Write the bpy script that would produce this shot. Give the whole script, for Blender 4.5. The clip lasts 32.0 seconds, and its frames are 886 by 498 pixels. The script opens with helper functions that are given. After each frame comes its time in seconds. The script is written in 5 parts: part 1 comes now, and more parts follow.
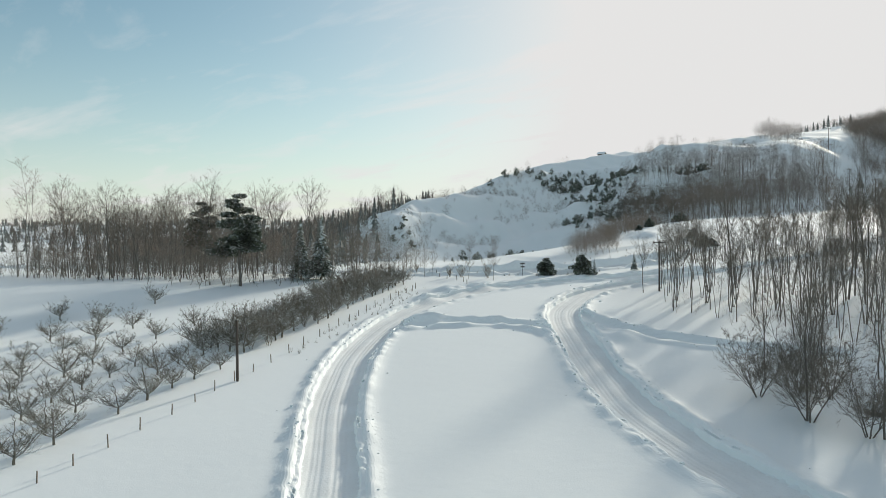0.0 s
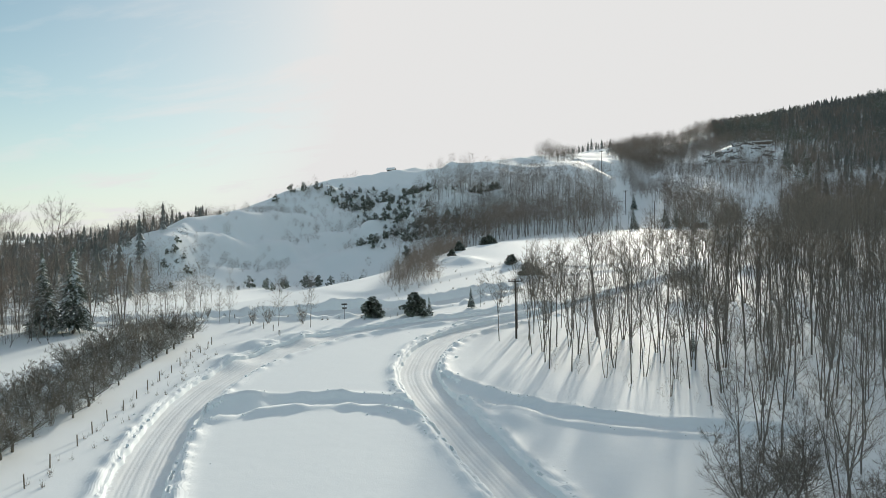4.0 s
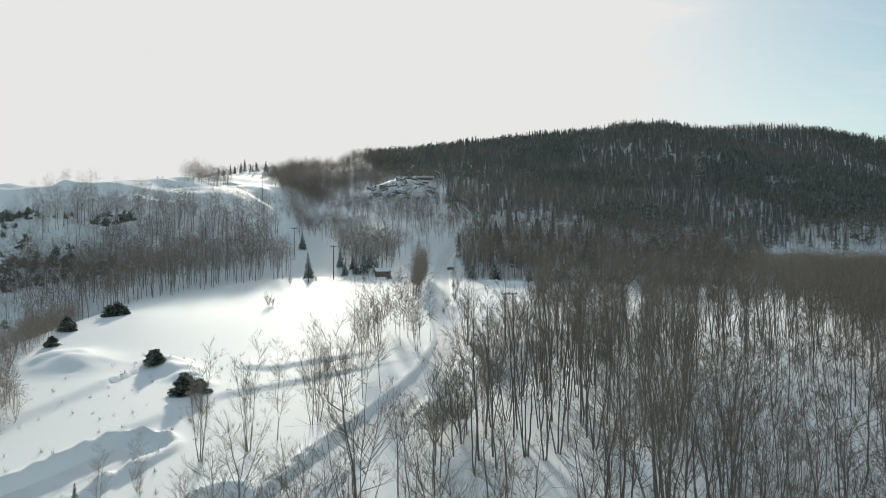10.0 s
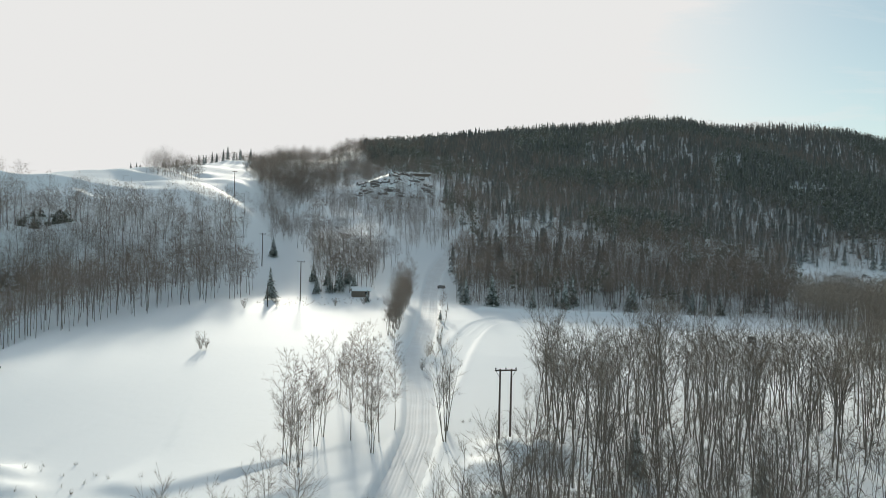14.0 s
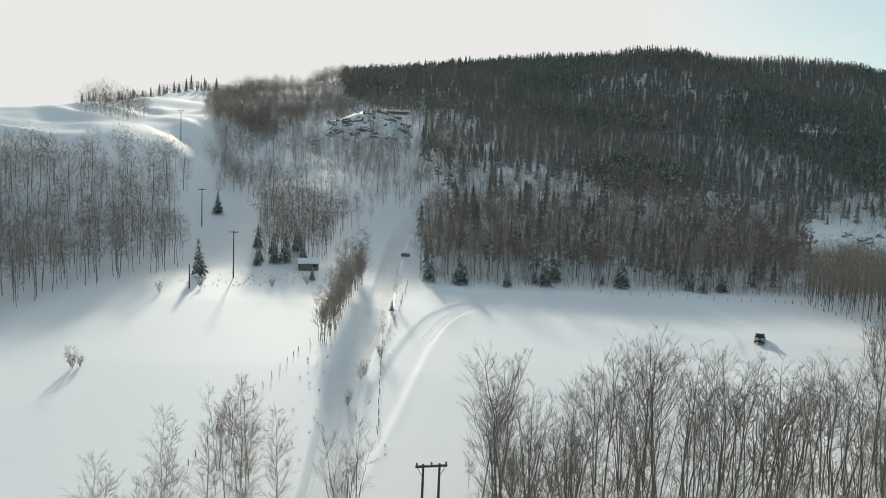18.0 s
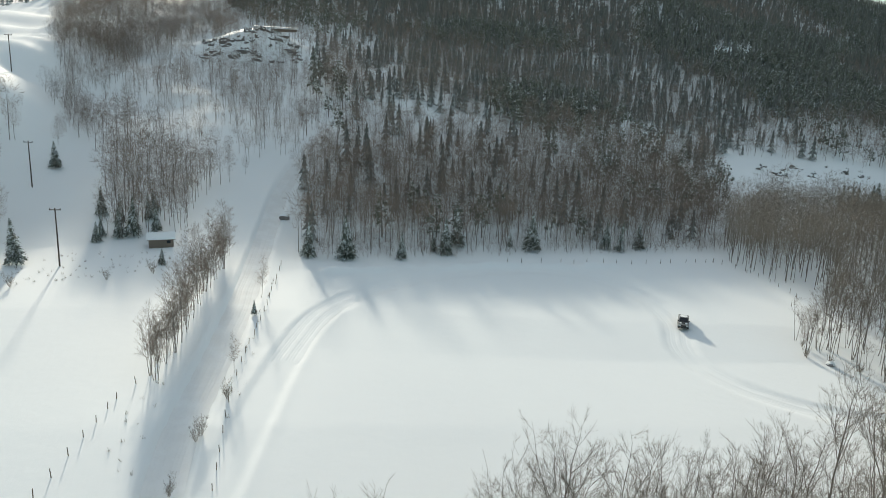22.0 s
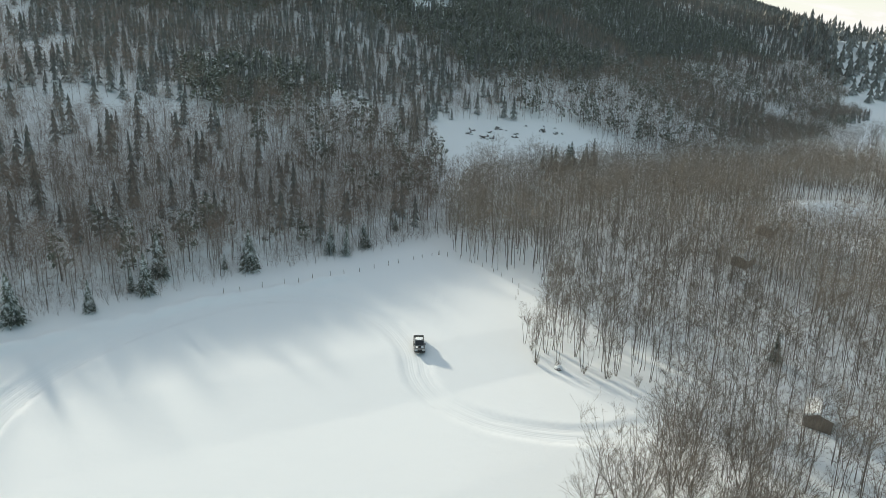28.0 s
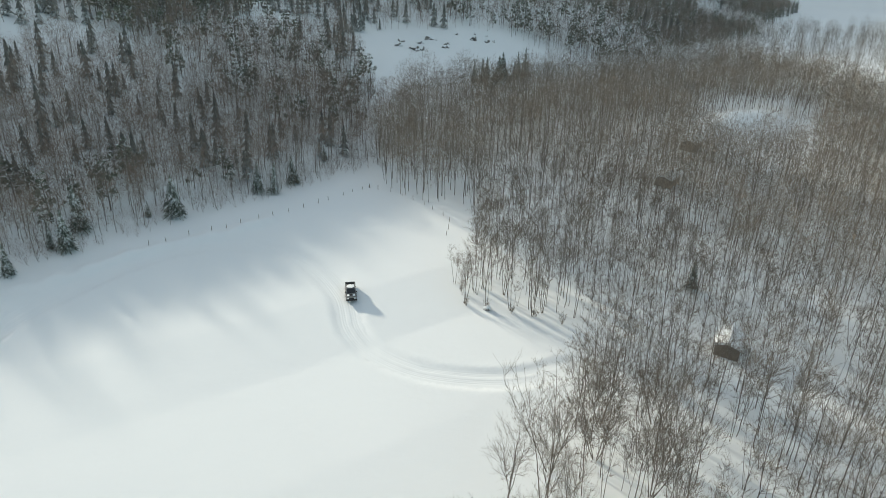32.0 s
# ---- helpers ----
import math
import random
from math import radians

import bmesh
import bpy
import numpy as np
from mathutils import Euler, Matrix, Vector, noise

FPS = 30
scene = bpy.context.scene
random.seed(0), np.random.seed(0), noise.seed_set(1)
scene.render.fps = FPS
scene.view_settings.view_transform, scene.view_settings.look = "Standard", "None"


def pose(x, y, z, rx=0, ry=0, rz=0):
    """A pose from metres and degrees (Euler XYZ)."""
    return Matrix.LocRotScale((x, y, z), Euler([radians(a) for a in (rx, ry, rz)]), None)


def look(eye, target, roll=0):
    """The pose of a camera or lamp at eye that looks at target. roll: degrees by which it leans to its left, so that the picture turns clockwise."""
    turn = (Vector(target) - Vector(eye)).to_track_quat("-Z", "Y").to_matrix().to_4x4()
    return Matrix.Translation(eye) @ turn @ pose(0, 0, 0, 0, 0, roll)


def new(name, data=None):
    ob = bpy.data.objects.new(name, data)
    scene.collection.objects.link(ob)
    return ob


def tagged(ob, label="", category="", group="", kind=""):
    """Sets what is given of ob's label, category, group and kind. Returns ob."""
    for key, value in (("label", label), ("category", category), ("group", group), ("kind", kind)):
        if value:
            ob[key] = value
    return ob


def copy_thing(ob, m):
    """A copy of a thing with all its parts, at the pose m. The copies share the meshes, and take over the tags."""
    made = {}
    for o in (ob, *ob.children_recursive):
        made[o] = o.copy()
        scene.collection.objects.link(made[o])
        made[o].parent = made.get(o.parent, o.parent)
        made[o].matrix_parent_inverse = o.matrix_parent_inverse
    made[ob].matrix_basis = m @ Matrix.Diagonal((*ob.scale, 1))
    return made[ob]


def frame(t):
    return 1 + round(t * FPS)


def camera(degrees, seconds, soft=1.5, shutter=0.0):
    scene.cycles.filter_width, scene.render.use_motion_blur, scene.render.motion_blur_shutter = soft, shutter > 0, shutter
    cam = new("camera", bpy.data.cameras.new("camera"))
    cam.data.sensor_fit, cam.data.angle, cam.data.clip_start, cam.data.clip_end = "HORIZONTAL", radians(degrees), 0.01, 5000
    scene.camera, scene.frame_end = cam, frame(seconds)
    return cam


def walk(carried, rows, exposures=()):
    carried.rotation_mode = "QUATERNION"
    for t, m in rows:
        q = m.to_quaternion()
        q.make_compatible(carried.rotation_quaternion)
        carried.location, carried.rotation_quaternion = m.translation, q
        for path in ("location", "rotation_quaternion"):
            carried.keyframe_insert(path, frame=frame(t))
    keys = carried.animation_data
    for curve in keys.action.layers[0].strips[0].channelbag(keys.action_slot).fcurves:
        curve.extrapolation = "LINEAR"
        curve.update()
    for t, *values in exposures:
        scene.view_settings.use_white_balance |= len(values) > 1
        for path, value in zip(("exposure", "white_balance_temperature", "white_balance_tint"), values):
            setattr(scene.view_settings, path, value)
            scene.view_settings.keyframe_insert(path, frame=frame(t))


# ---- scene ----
cam = camera(62.61, 32.0, soft=0.9)
PATH = [
    (0, pose(37.48, -54.24, 15.63, 89.352, 0.612, 42.246)),
    (0.5, pose(35.22, -53.26, 15.94, 89.469, 0.735, 39.523)),
    (1, pose(33.03, -51.95, 16.27, 89.555, 0.837, 37.118)),
    (1.5, pose(30.42, -50.60, 16.69, 89.629, 0.828, 35.662)),
    (2, pose(27.85, -48.98, 17.18, 89.698, 0.776, 34.527)),
    (2.5, pose(25.17, -46.96, 17.78, 89.802, 0.801, 32.749)),
    (3, pose(22.76, -44.51, 18.30, 89.919, 0.905, 29.995)),
    (3.5, pose(20.26, -42.18, 18.75, 90.002, 1.026, 27.026)),
    (4, pose(17.77, -39.74, 19.26, 90.055, 1.085, 24.412)),
    (4.5, pose(15.42, -37.06, 20.00, 90.113, 1.107, 22.057)),
    (6.5, pose(7.78, -25.31, 23.80, 90.282, 0.742, 14.480)),
    (7, pose(5.84, -20.77, 24.73, 90.366, 0.709, 11.325)),
    (7.5, pose(4.31, -15.81, 25.65, 90.465, 0.740, 7.854)),
    (8, pose(2.40, -10.72, 26.43, 90.569, 0.741, 5.052)),
    (8.5, pose(0.96, -5.35, 27.09, 90.719, 0.749, 2.492)),
    (9, pose(-0.00, -0.00, 28.00, 90.838, 0.731, 0.141)),
    (9.5, pose(-0.43, 5.02, 29.04, 90.940, 0.652, -1.929)),
    (10, pose(-0.91, 9.56, 30.21, 91.033, 0.507, -3.281)),
    (10.5, pose(-0.91, 14.02, 31.53, 91.111, 0.288, -3.936)),
    (11, pose(-0.61, 18.51, 32.85, 91.194, 0.046, -4.037)),
    (11.5, pose(-0.02, 22.98, 34.02, 91.272, -0.202, -3.907)),
    (12, pose(0.64, 27.29, 35.09, 91.340, -0.453, -3.746)),
    (12.5, pose(1.40, 31.64, 36.27, 91.404, -0.718, -3.583)),
    (13, pose(2.16, 35.91, 37.38, 91.405, -0.956, -3.431)),
    (13.5, pose(3.25, 40.42, 38.64, 91.148, -1.139, -3.287)),
    (14, pose(4.55, 44.93, 39.39, 90.040, -1.286, -3.153)),
    (14.5, pose(5.84, 49.44, 40.32, 88.627, -1.413, -3.082)),
    (16.5, pose(10.75, 63.53, 45.83, 86.865, -1.980, -3.087)),
    (17, pose(11.84, 66.93, 47.47, 86.408, -2.117, -3.201)),
    (17.5, pose(12.91, 70.32, 48.50, 85.334, -2.191, -3.334)),
    (18, pose(13.92, 73.67, 49.79, 84.145, -2.243, -3.486)),
    (18.5, pose(14.96, 77.00, 51.16, 82.903, -2.295, -3.698)),
    (19, pose(15.99, 80.36, 52.55, 81.696, -2.343, -3.891)),
    (19.5, pose(17.03, 83.79, 53.82, 80.502, -2.356, -4.104)),
    (20, pose(17.96, 87.36, 54.96, 79.350, -2.360, -4.368)),
    (20.5, pose(18.73, 90.95, 55.96, 78.216, -2.337, -4.917)),
    (21, pose(19.45, 94.32, 56.90, 77.316, -2.316, -6.020)),
    (21.5, pose(20.68, 97.31, 58.59, 77.056, -2.208, -7.943)),
    (22, pose(21.89, 99.87, 59.93, 76.965, -2.068, -10.280)),
    (22.5, pose(22.96, 102.45, 61.16, 76.920, -1.978, -12.410)),
    (23, pose(23.47, 104.87, 62.12, 76.882, -2.026, -13.957)),
    (23.5, pose(23.84, 107.29, 63.06, 76.799, -2.111, -15.249)),
    (24, pose(24.41, 109.08, 63.96, 76.711, -2.090, -17.191)),
    (24.5, pose(25.51, 110.41, 65.05, 76.623, -1.903, -20.106)),
    (25, pose(26.49, 111.47, 66.14, 76.506, -1.686, -23.327)),
    (25.5, pose(27.09, 112.40, 67.13, 76.339, -1.591, -26.067)),
    (26, pose(27.11, 113.40, 68.05, 76.097, -1.578, -28.074)),
    (26.5, pose(27.24, 114.29, 69.06, 75.770, -1.587, -29.704)),
    (28.5, pose(29.60, 115.72, 72.98, 71.687, -1.179, -32.970)),
    (29, pose(30.09, 115.86, 73.89, 70.644, -1.108, -33.648)),
    (29.5, pose(30.52, 115.97, 74.80, 69.590, -1.048, -34.336)),
    (30, pose(30.86, 116.09, 75.83, 68.564, -1.009, -34.992)),
    (30.5, pose(31.23, 116.13, 76.98, 67.505, -0.980, -35.622)),
    (31, pose(31.61, 116.17, 78.37, 66.458, -0.971, -36.206)),
    (31.5, pose(31.90, 116.34, 79.69, 65.420, -0.953, -36.813)),
    (32, pose(32.18, 116.48, 81.18, 64.439, -0.965, -37.402)),
]
walk(cam, PATH, [(0, -0.03, 6600, 9.5), (5, -0.02, 6600, 9.5), (9, 0.0, 6600, 9), (14, 0.03, 6620, 9), (17, 0.02, 6660, 9), (19, 0.07, 6740, 9.5), (22, 0.21, 6800, 9.5), (25, 0.25, 6800, 9.5), (28, 0.32, 6800, 9.5), (32, 0.32, 6800, 9.5)])

# ---- world and sun ----
SUN_EL, SUN_AZ = 18.5, -7.0          # degrees above the horizon; degrees east of +y
sun_dir = Vector((math.sin(radians(SUN_AZ)) * math.cos(radians(SUN_EL)), math.cos(radians(SUN_AZ)) * math.cos(radians(SUN_EL)), math.sin(radians(SUN_EL))))
lamp = bpy.data.lights.new("sun", "SUN")
lamp.energy, lamp.angle, lamp.color = 4.4, radians(3.0), (1.0, 0.93, 0.80)
sun = new("sun", lamp)
sun.matrix_world = look((0, 0, 300), Vector((0, 0, 300)) - sun_dir)

world = bpy.data.worlds.new("winter_sky")
scene.world = world
world.use_nodes = True
wn, wl = world.node_tree.nodes, world.node_tree.links
wn.clear()


def node(tree, kind, **values):
    n = tree.nodes.new(kind)
    for key, value in values.items():
        n.inputs[key.replace("_", " ")].default_value = value
    return n


def math_node(tree, op, a, b=None, c=None, clamp=False):
    n = tree.nodes.new("ShaderNodeMath")
    n.operation, n.use_clamp = op, clamp
    for i, v in enumerate((a, b, c)):
        if v is None:
            continue
        if isinstance(v, (int, float)):
            n.inputs[i].default_value = v
        else:
            tree.links.new(v, n.inputs[i])
    return n.outputs[0]


def mix_node(tree, fac, a, b):
    n = tree.nodes.new("ShaderNodeMix")
    n.data_type = "RGBA"
    for sock, v in ((n.inputs[0], fac), (n.inputs[6], a), (n.inputs[7], b)):
        if isinstance(v, (int, float)):
            sock.default_value = v
        elif isinstance(v, tuple):
            sock.default_value = (*v[:3], 1)
        else:
            tree.links.new(v, sock)
    return n.outputs[2]


wt = world.node_tree
sky = wt.nodes.new("ShaderNodeTexSky")
sky.sky_type, sky.sun_disc = "NISHITA", False
sky.sun_elevation, sky.sun_rotation = radians(SUN_EL), radians(SUN_AZ)
sky.air_density, sky.dust_density, sky.ozone_density, sky.altitude = 1.0, 0.6, 0.5, 200
tc = wt.nodes.new("ShaderNodeTexCoord")
dot = wt.nodes.new("ShaderNodeVectorMath")
dot.operation = "DOT_PRODUCT"
wt.links.new(tc.outputs["Generated"], dot.inputs[0])
dot.inputs[1].default_value = sun_dir
near_sun = math_node(wt, "POWER", math_node(wt, "MAXIMUM", dot.outputs["Value"], 0.0), 8.5)
split = wt.nodes.new("ShaderNodeSeparateXYZ")
wt.links.new(tc.outputs["Generated"], split.inputs[0])
# cloud sheet: directions laid out on a flat layer high above
lift = math_node(wt, "ADD", math_node(wt, "MAXIMUM", split.outputs[2], 0.0), 0.12)
flat = wt.nodes.new("ShaderNodeCombineXYZ")
wt.links.new(math_node(wt, "DIVIDE", split.outputs[0], lift), flat.inputs[0])
wt.links.new(math_node(wt, "MULTIPLY", math_node(wt, "DIVIDE", split.outputs[1], lift), 2.2), flat.inputs[1])
cloud = node(wt, "ShaderNodeTexNoise", Scale=1.25, Detail=7.0, Roughness=0.58, Distortion=0.4)
wt.links.new(flat.outputs[0], cloud.inputs["Vector"])
wisps = math_node(wt, "MULTIPLY", math_node(wt, "SUBTRACT", cloud.outputs[0], 0.50), 4.2, clamp=True)
low = math_node(wt, "POWER", math_node(wt, "SUBTRACT", 1.0, math_node(wt, "MAXIMUM", split.outputs[2], 0.0), clamp=True), 9.0)
high = math_node(wt, "MULTIPLY", math_node(wt, "SUBTRACT", split.outputs[2], 0.36), 1.9, clamp=True)
veil = math_node(wt, "ADD", math_node(wt, "MULTIPLY", near_sun, 2.0), math_node(wt, "MULTIPLY", wisps, 0.38))
veil = math_node(wt, "ADD", veil, math_node(wt, "MULTIPLY", low, 1.0))
veil = math_node(wt, "ADD", veil, math_node(wt, "MULTIPLY", high, 0.3), clamp=True)
backdrop = wt.nodes.new("ShaderNodeBackground")
haze = wt.nodes.new("ShaderNodeVectorMath")
haze.operation = "MULTIPLY"
wt.links.new(sky.outputs[0], haze.inputs[0])
haze.inputs[1].default_value = (0.80, 1.0, 0.95)
tone = mix_node(wt, veil, haze.outputs[0], (6.62, 6.62, 6.66))
wt.links.new(tone, backdrop.inputs[0])
backdrop.inputs[1].default_value = 0.12
out = wt.nodes.new("ShaderNodeOutputWorld")
wt.links.new(backdrop.outputs[0], out.inputs[0])


# ---- materials ----
def material(name, build):
    m = bpy.data.materials.new(name)
    m.use_nodes = True
    t = m.node_tree
    b = t.nodes["Principled BSDF"]
    build(t, b)
    return m


def coords(t, kind="Object"):
    return t.nodes.new("ShaderNodeTexCoord").outputs[kind]


def noise_node(t, vec, scale, detail=4.0, rough=0.55):
    n = node(t, "ShaderNodeTexNoise", Scale=scale, Detail=detail, Roughness=rough)
    t.links.new(vec, n.inputs["Vector"])
    return n.outputs[0]


def ramp(t, fac, lo, hi):
    return math_node(t, "DIVIDE", math_node(t, "SUBTRACT", fac, lo), hi - lo, clamp=True)


def bump(t, b, height, strength, distance):
    n = node(t, "ShaderNodeBump", Strength=strength, Distance=distance)
    t.links.new(height, n.inputs["Height"])
    t.links.new(n.outputs[0], b.inputs["Normal"])


SNOW = (0.87, 0.915, 0.915)


def snow_build(t, b):
    v = coords(t)
    big, mid, fine = noise_node(t, v, 0.035, 3), noise_node(t, v, 0.6, 5), noise_node(t, v, 9.0, 4)
    c = mix_node(t, ramp(t, big, 0.35, 0.7), (0.845, 0.89, 0.895), SNOW)
    c = mix_node(t, math_node(t, "MULTIPLY", ramp(t, fine, 0.62, 0.8), 0.10), c, (0.62, 0.62, 0.62))
    t.links.new(c, b.inputs["Base Color"])
    b.inputs["Roughness"].default_value = 0.72
    b.inputs["Specular IOR Level"].default_value = 0.06
    h = math_node(t, "ADD", math_node(t, "MULTIPLY", mid, 1.0), math_node(t, "MULTIPLY", fine, 0.25))
    bump(t, b, h, 0.22, 0.16)


def packed_build(t, b):
    v = coords(t)
    big, fine = noise_node(t, v, 0.25, 4), noise_node(t, v, 6.0, 5)
    c = mix_node(t, ramp(t, big, 0.4, 0.7), (0.79, 0.815, 0.81), (0.85, 0.885, 0.885))
    c = mix_node(t, math_node(t, "MULTIPLY", ramp(t, fine, 0.55, 0.75), 0.25), c, (0.58, 0.565, 0.54))
    t.links.new(c, b.inputs["Base Color"])
    b.inputs["Roughness"].default_value = 0.8
    b.inputs["Specular IOR Level"].default_value = 0.08
    bump(t, b, math_node(t, "ADD", fine, big), 0.5, 0.06)


def bark_build(dark, light, scale=2.5, frost=0.0):
    def build(t, b):
        v = coords(t)
        n, m = noise_node(t, v, scale, 5, 0.65), noise_node(t, v, scale * 9, 3)
        c = mix_node(t, ramp(t, n, 0.35, 0.68), dark, light)
        c = mix_node(t, math_node(t, "MULTIPLY", ramp(t, m, 0.5, 0.75), 0.4), c, tuple(x * 0.55 for x in dark))
        info = t.nodes.new("ShaderNodeObjectInfo")
        c = mix_node(t, math_node(t, "MULTIPLY", info.outputs["Random"], 0.35), c, tuple(x * 0.6 for x in dark))
        if frost:
            geo = t.nodes.new("ShaderNodeNewGeometry")
            up = t.nodes.new("ShaderNodeSeparateXYZ")
            t.links.new(geo.outputs["True Normal"], up.inputs[0])
            lie = math_node(t, "MULTIPLY", ramp(t, math_node(t, "ABSOLUTE", up.outputs[2]), 0.35, 0.7), ramp(t, noise_node(t, v, 1.1, 3), 0.42, 0.6))
            c = mix_node(t, math_node(t, "MULTIPLY", lie, frost), c, SNOW)
        t.links.new(c, b.inputs["Base Color"])
        b.inputs["Roughness"].default_value = 0.9
        bump(t, b, m, 0.6, 0.03)
    return build


def needle_build(dark, light, snowy):
    def build(t, b):
        v = coords(t)
        n = noise_node(t, v, 1.6, 4)
        geo = t.nodes.new("ShaderNodeNewGeometry")
        c = mix_node(t, ramp(t, n, 0.35, 0.65), dark, light)
        c = mix_node(t, math_node(t, "MULTIPLY", geo.outputs["Random Per Island"], 0.5), c, tuple(x * 0.6 for x in dark))
        up = t.nodes.new("ShaderNodeSeparateXYZ")
        t.links.new(geo.outputs["True Normal"], up.inputs[0])
        patch = noise_node(t, v, 1.7, 4, 0.7)
        lie = math_node(t, "MULTIPLY", ramp(t, math_node(t, "ABSOLUTE", up.outputs[2]), 0.25, 0.6), ramp(t, patch, snowy, snowy + 0.1))
        c = mix_node(t, lie, c, SNOW)
        t.links.new(c, b.inputs["Base Color"])
        b.inputs["Roughness"].default_value = 0.8
    return build


def plain_build(colour, rough, metal=0.0, vary=0.25, scale=6.0):
    def build(t, b):
        n = noise_node(t, coords(t), scale, 5)
        c = mix_node(t, math_node(t, "MULTIPLY", ramp(t, n, 0.4, 0.75), vary), colour, tuple(x * 0.55 for x in colour))
        t.links.new(c, b.inputs["Base Color"])
        b.inputs["Roughness"].default_value, b.inputs["Metallic"].default_value = rough, metal
    return build


def rock_build(t, b):
    v = coords(t)
    n, m = noise_node(t, v, 0.35, 6, 0.6), noise_node(t, v, 2.2, 5)
    c = mix_node(t, ramp(t, n, 0.35, 0.65), (0.10, 0.095, 0.088), (0.24, 0.225, 0.21))
    geo = t.nodes.new("ShaderNodeNewGeometry")
    up = t.nodes.new("ShaderNodeSeparateXYZ")
    t.links.new(geo.outputs["True Normal"], up.inputs[0])
    c = mix_node(t, ramp(t, math_node(t, "ADD", up.outputs[2], math_node(t, "MULTIPLY", n, 0.5)), 0.55, 0.75), c, SNOW)
    t.links.new(c, b.inputs["Base Color"])
    b.inputs["Roughness"].default_value = 0.85
    bump(t, b, math_node(t, "ADD", n, m), 0.8, 0.3)


def glass_build(t, b):
    b.inputs["Base Color"].default_value = (0.02, 0.025, 0.03, 1)
    b.inputs["Roughness"].default_value = 0.06
    b.inputs["Specular IOR Level"].default_value = 0.6


M_SNOW = material("snow", snow_build)
M_PACKED = material("packed_snow", packed_build)
M_BARK = material("alder_bark", bark_build((0.13, 0.116, 0.102), (0.26, 0.235, 0.2)))
M_TWIG = material("twigs", bark_build((0.2, 0.176, 0.146), (0.33, 0.292, 0.24)))
M_SHRUB = material("frosted_shrub_twigs", bark_build((0.17, 0.145, 0.11), (0.30, 0.26, 0.205), 3.0, 0.7))
M_BIRCH = material("birch_bark", bark_build((0.16, 0.14, 0.12), (0.42, 0.39, 0.35), 1.3))
M_BIRCHTWIG = material("birch_twigs", bark_build((0.23, 0.185, 0.15), (0.38, 0.31, 0.255)))
M_APPLE = material("apple_bark", bark_build((0.13, 0.115, 0.09), (0.26, 0.24, 0.19), 4.0, 0.85))
M_SPRUCE = material("spruce_needles", needle_build((0.11, 0.13, 0.1), (0.18, 0.2, 0.15), 0.475))
# paler, greyer needles than M_SPRUCE: distance haze put into the colour
M_SPRUCE_HAZED = material("hazed_spruce_needles", needle_build((0.125, 0.134, 0.122), (0.2, 0.208, 0.186), 0.45))
M_PINE = material("pine_needles", needle_build((0.11, 0.13, 0.095), (0.18, 0.2, 0.145), 0.5))
M_ROCK = material("rock", rock_build)
M_WOOD = material("weathered_wood", plain_build((0.20, 0.165, 0.13), 0.85, vary=0.6))
M_POLE = material("tarred_pole", plain_build((0.085, 0.068, 0.055), 0.85, vary=0.5))
M_REDWOOD = material("dark_red_boards", plain_build((0.13, 0.055, 0.045), 0.8, vary=0.5))
M_GLASS = material("dark_glass", glass_build)
M_IRON = material("grey_iron", plain_build((0.18, 0.18, 0.18), 0.5, 0.6))


# ---- mesh helpers ----
def mesh_of(name, verts, tris, *mats, index=None, smooth=False):
    verts, tris = np.asarray(verts, np.float32), np.asarray(tris, np.int32)
    me = bpy.data.meshes.new(name)
    n = tris.shape[1]
    me.vertices.add(len(verts))
    me.vertices.foreach_set("co", verts.ravel())
    me.loops.add(len(tris) * n)
    me.loops.foreach_set("vertex_index", tris.ravel())
    me.polygons.add(len(tris))
    me.polygons.foreach_set("loop_start", np.arange(len(tris), dtype=np.int32) * n)
    me.polygons.foreach_set("loop_total", np.full(len(tris), n, np.int32))
    for m in mats:
        me.materials.append(m)
    if index is not None:
        me.polygons.foreach_set("material_index", np.asarray(index, np.int32))
    me.polygons.foreach_set("use_smooth", np.full(len(tris), smooth))
    me.update(calc_edges=True)
    me.validate()
    return me


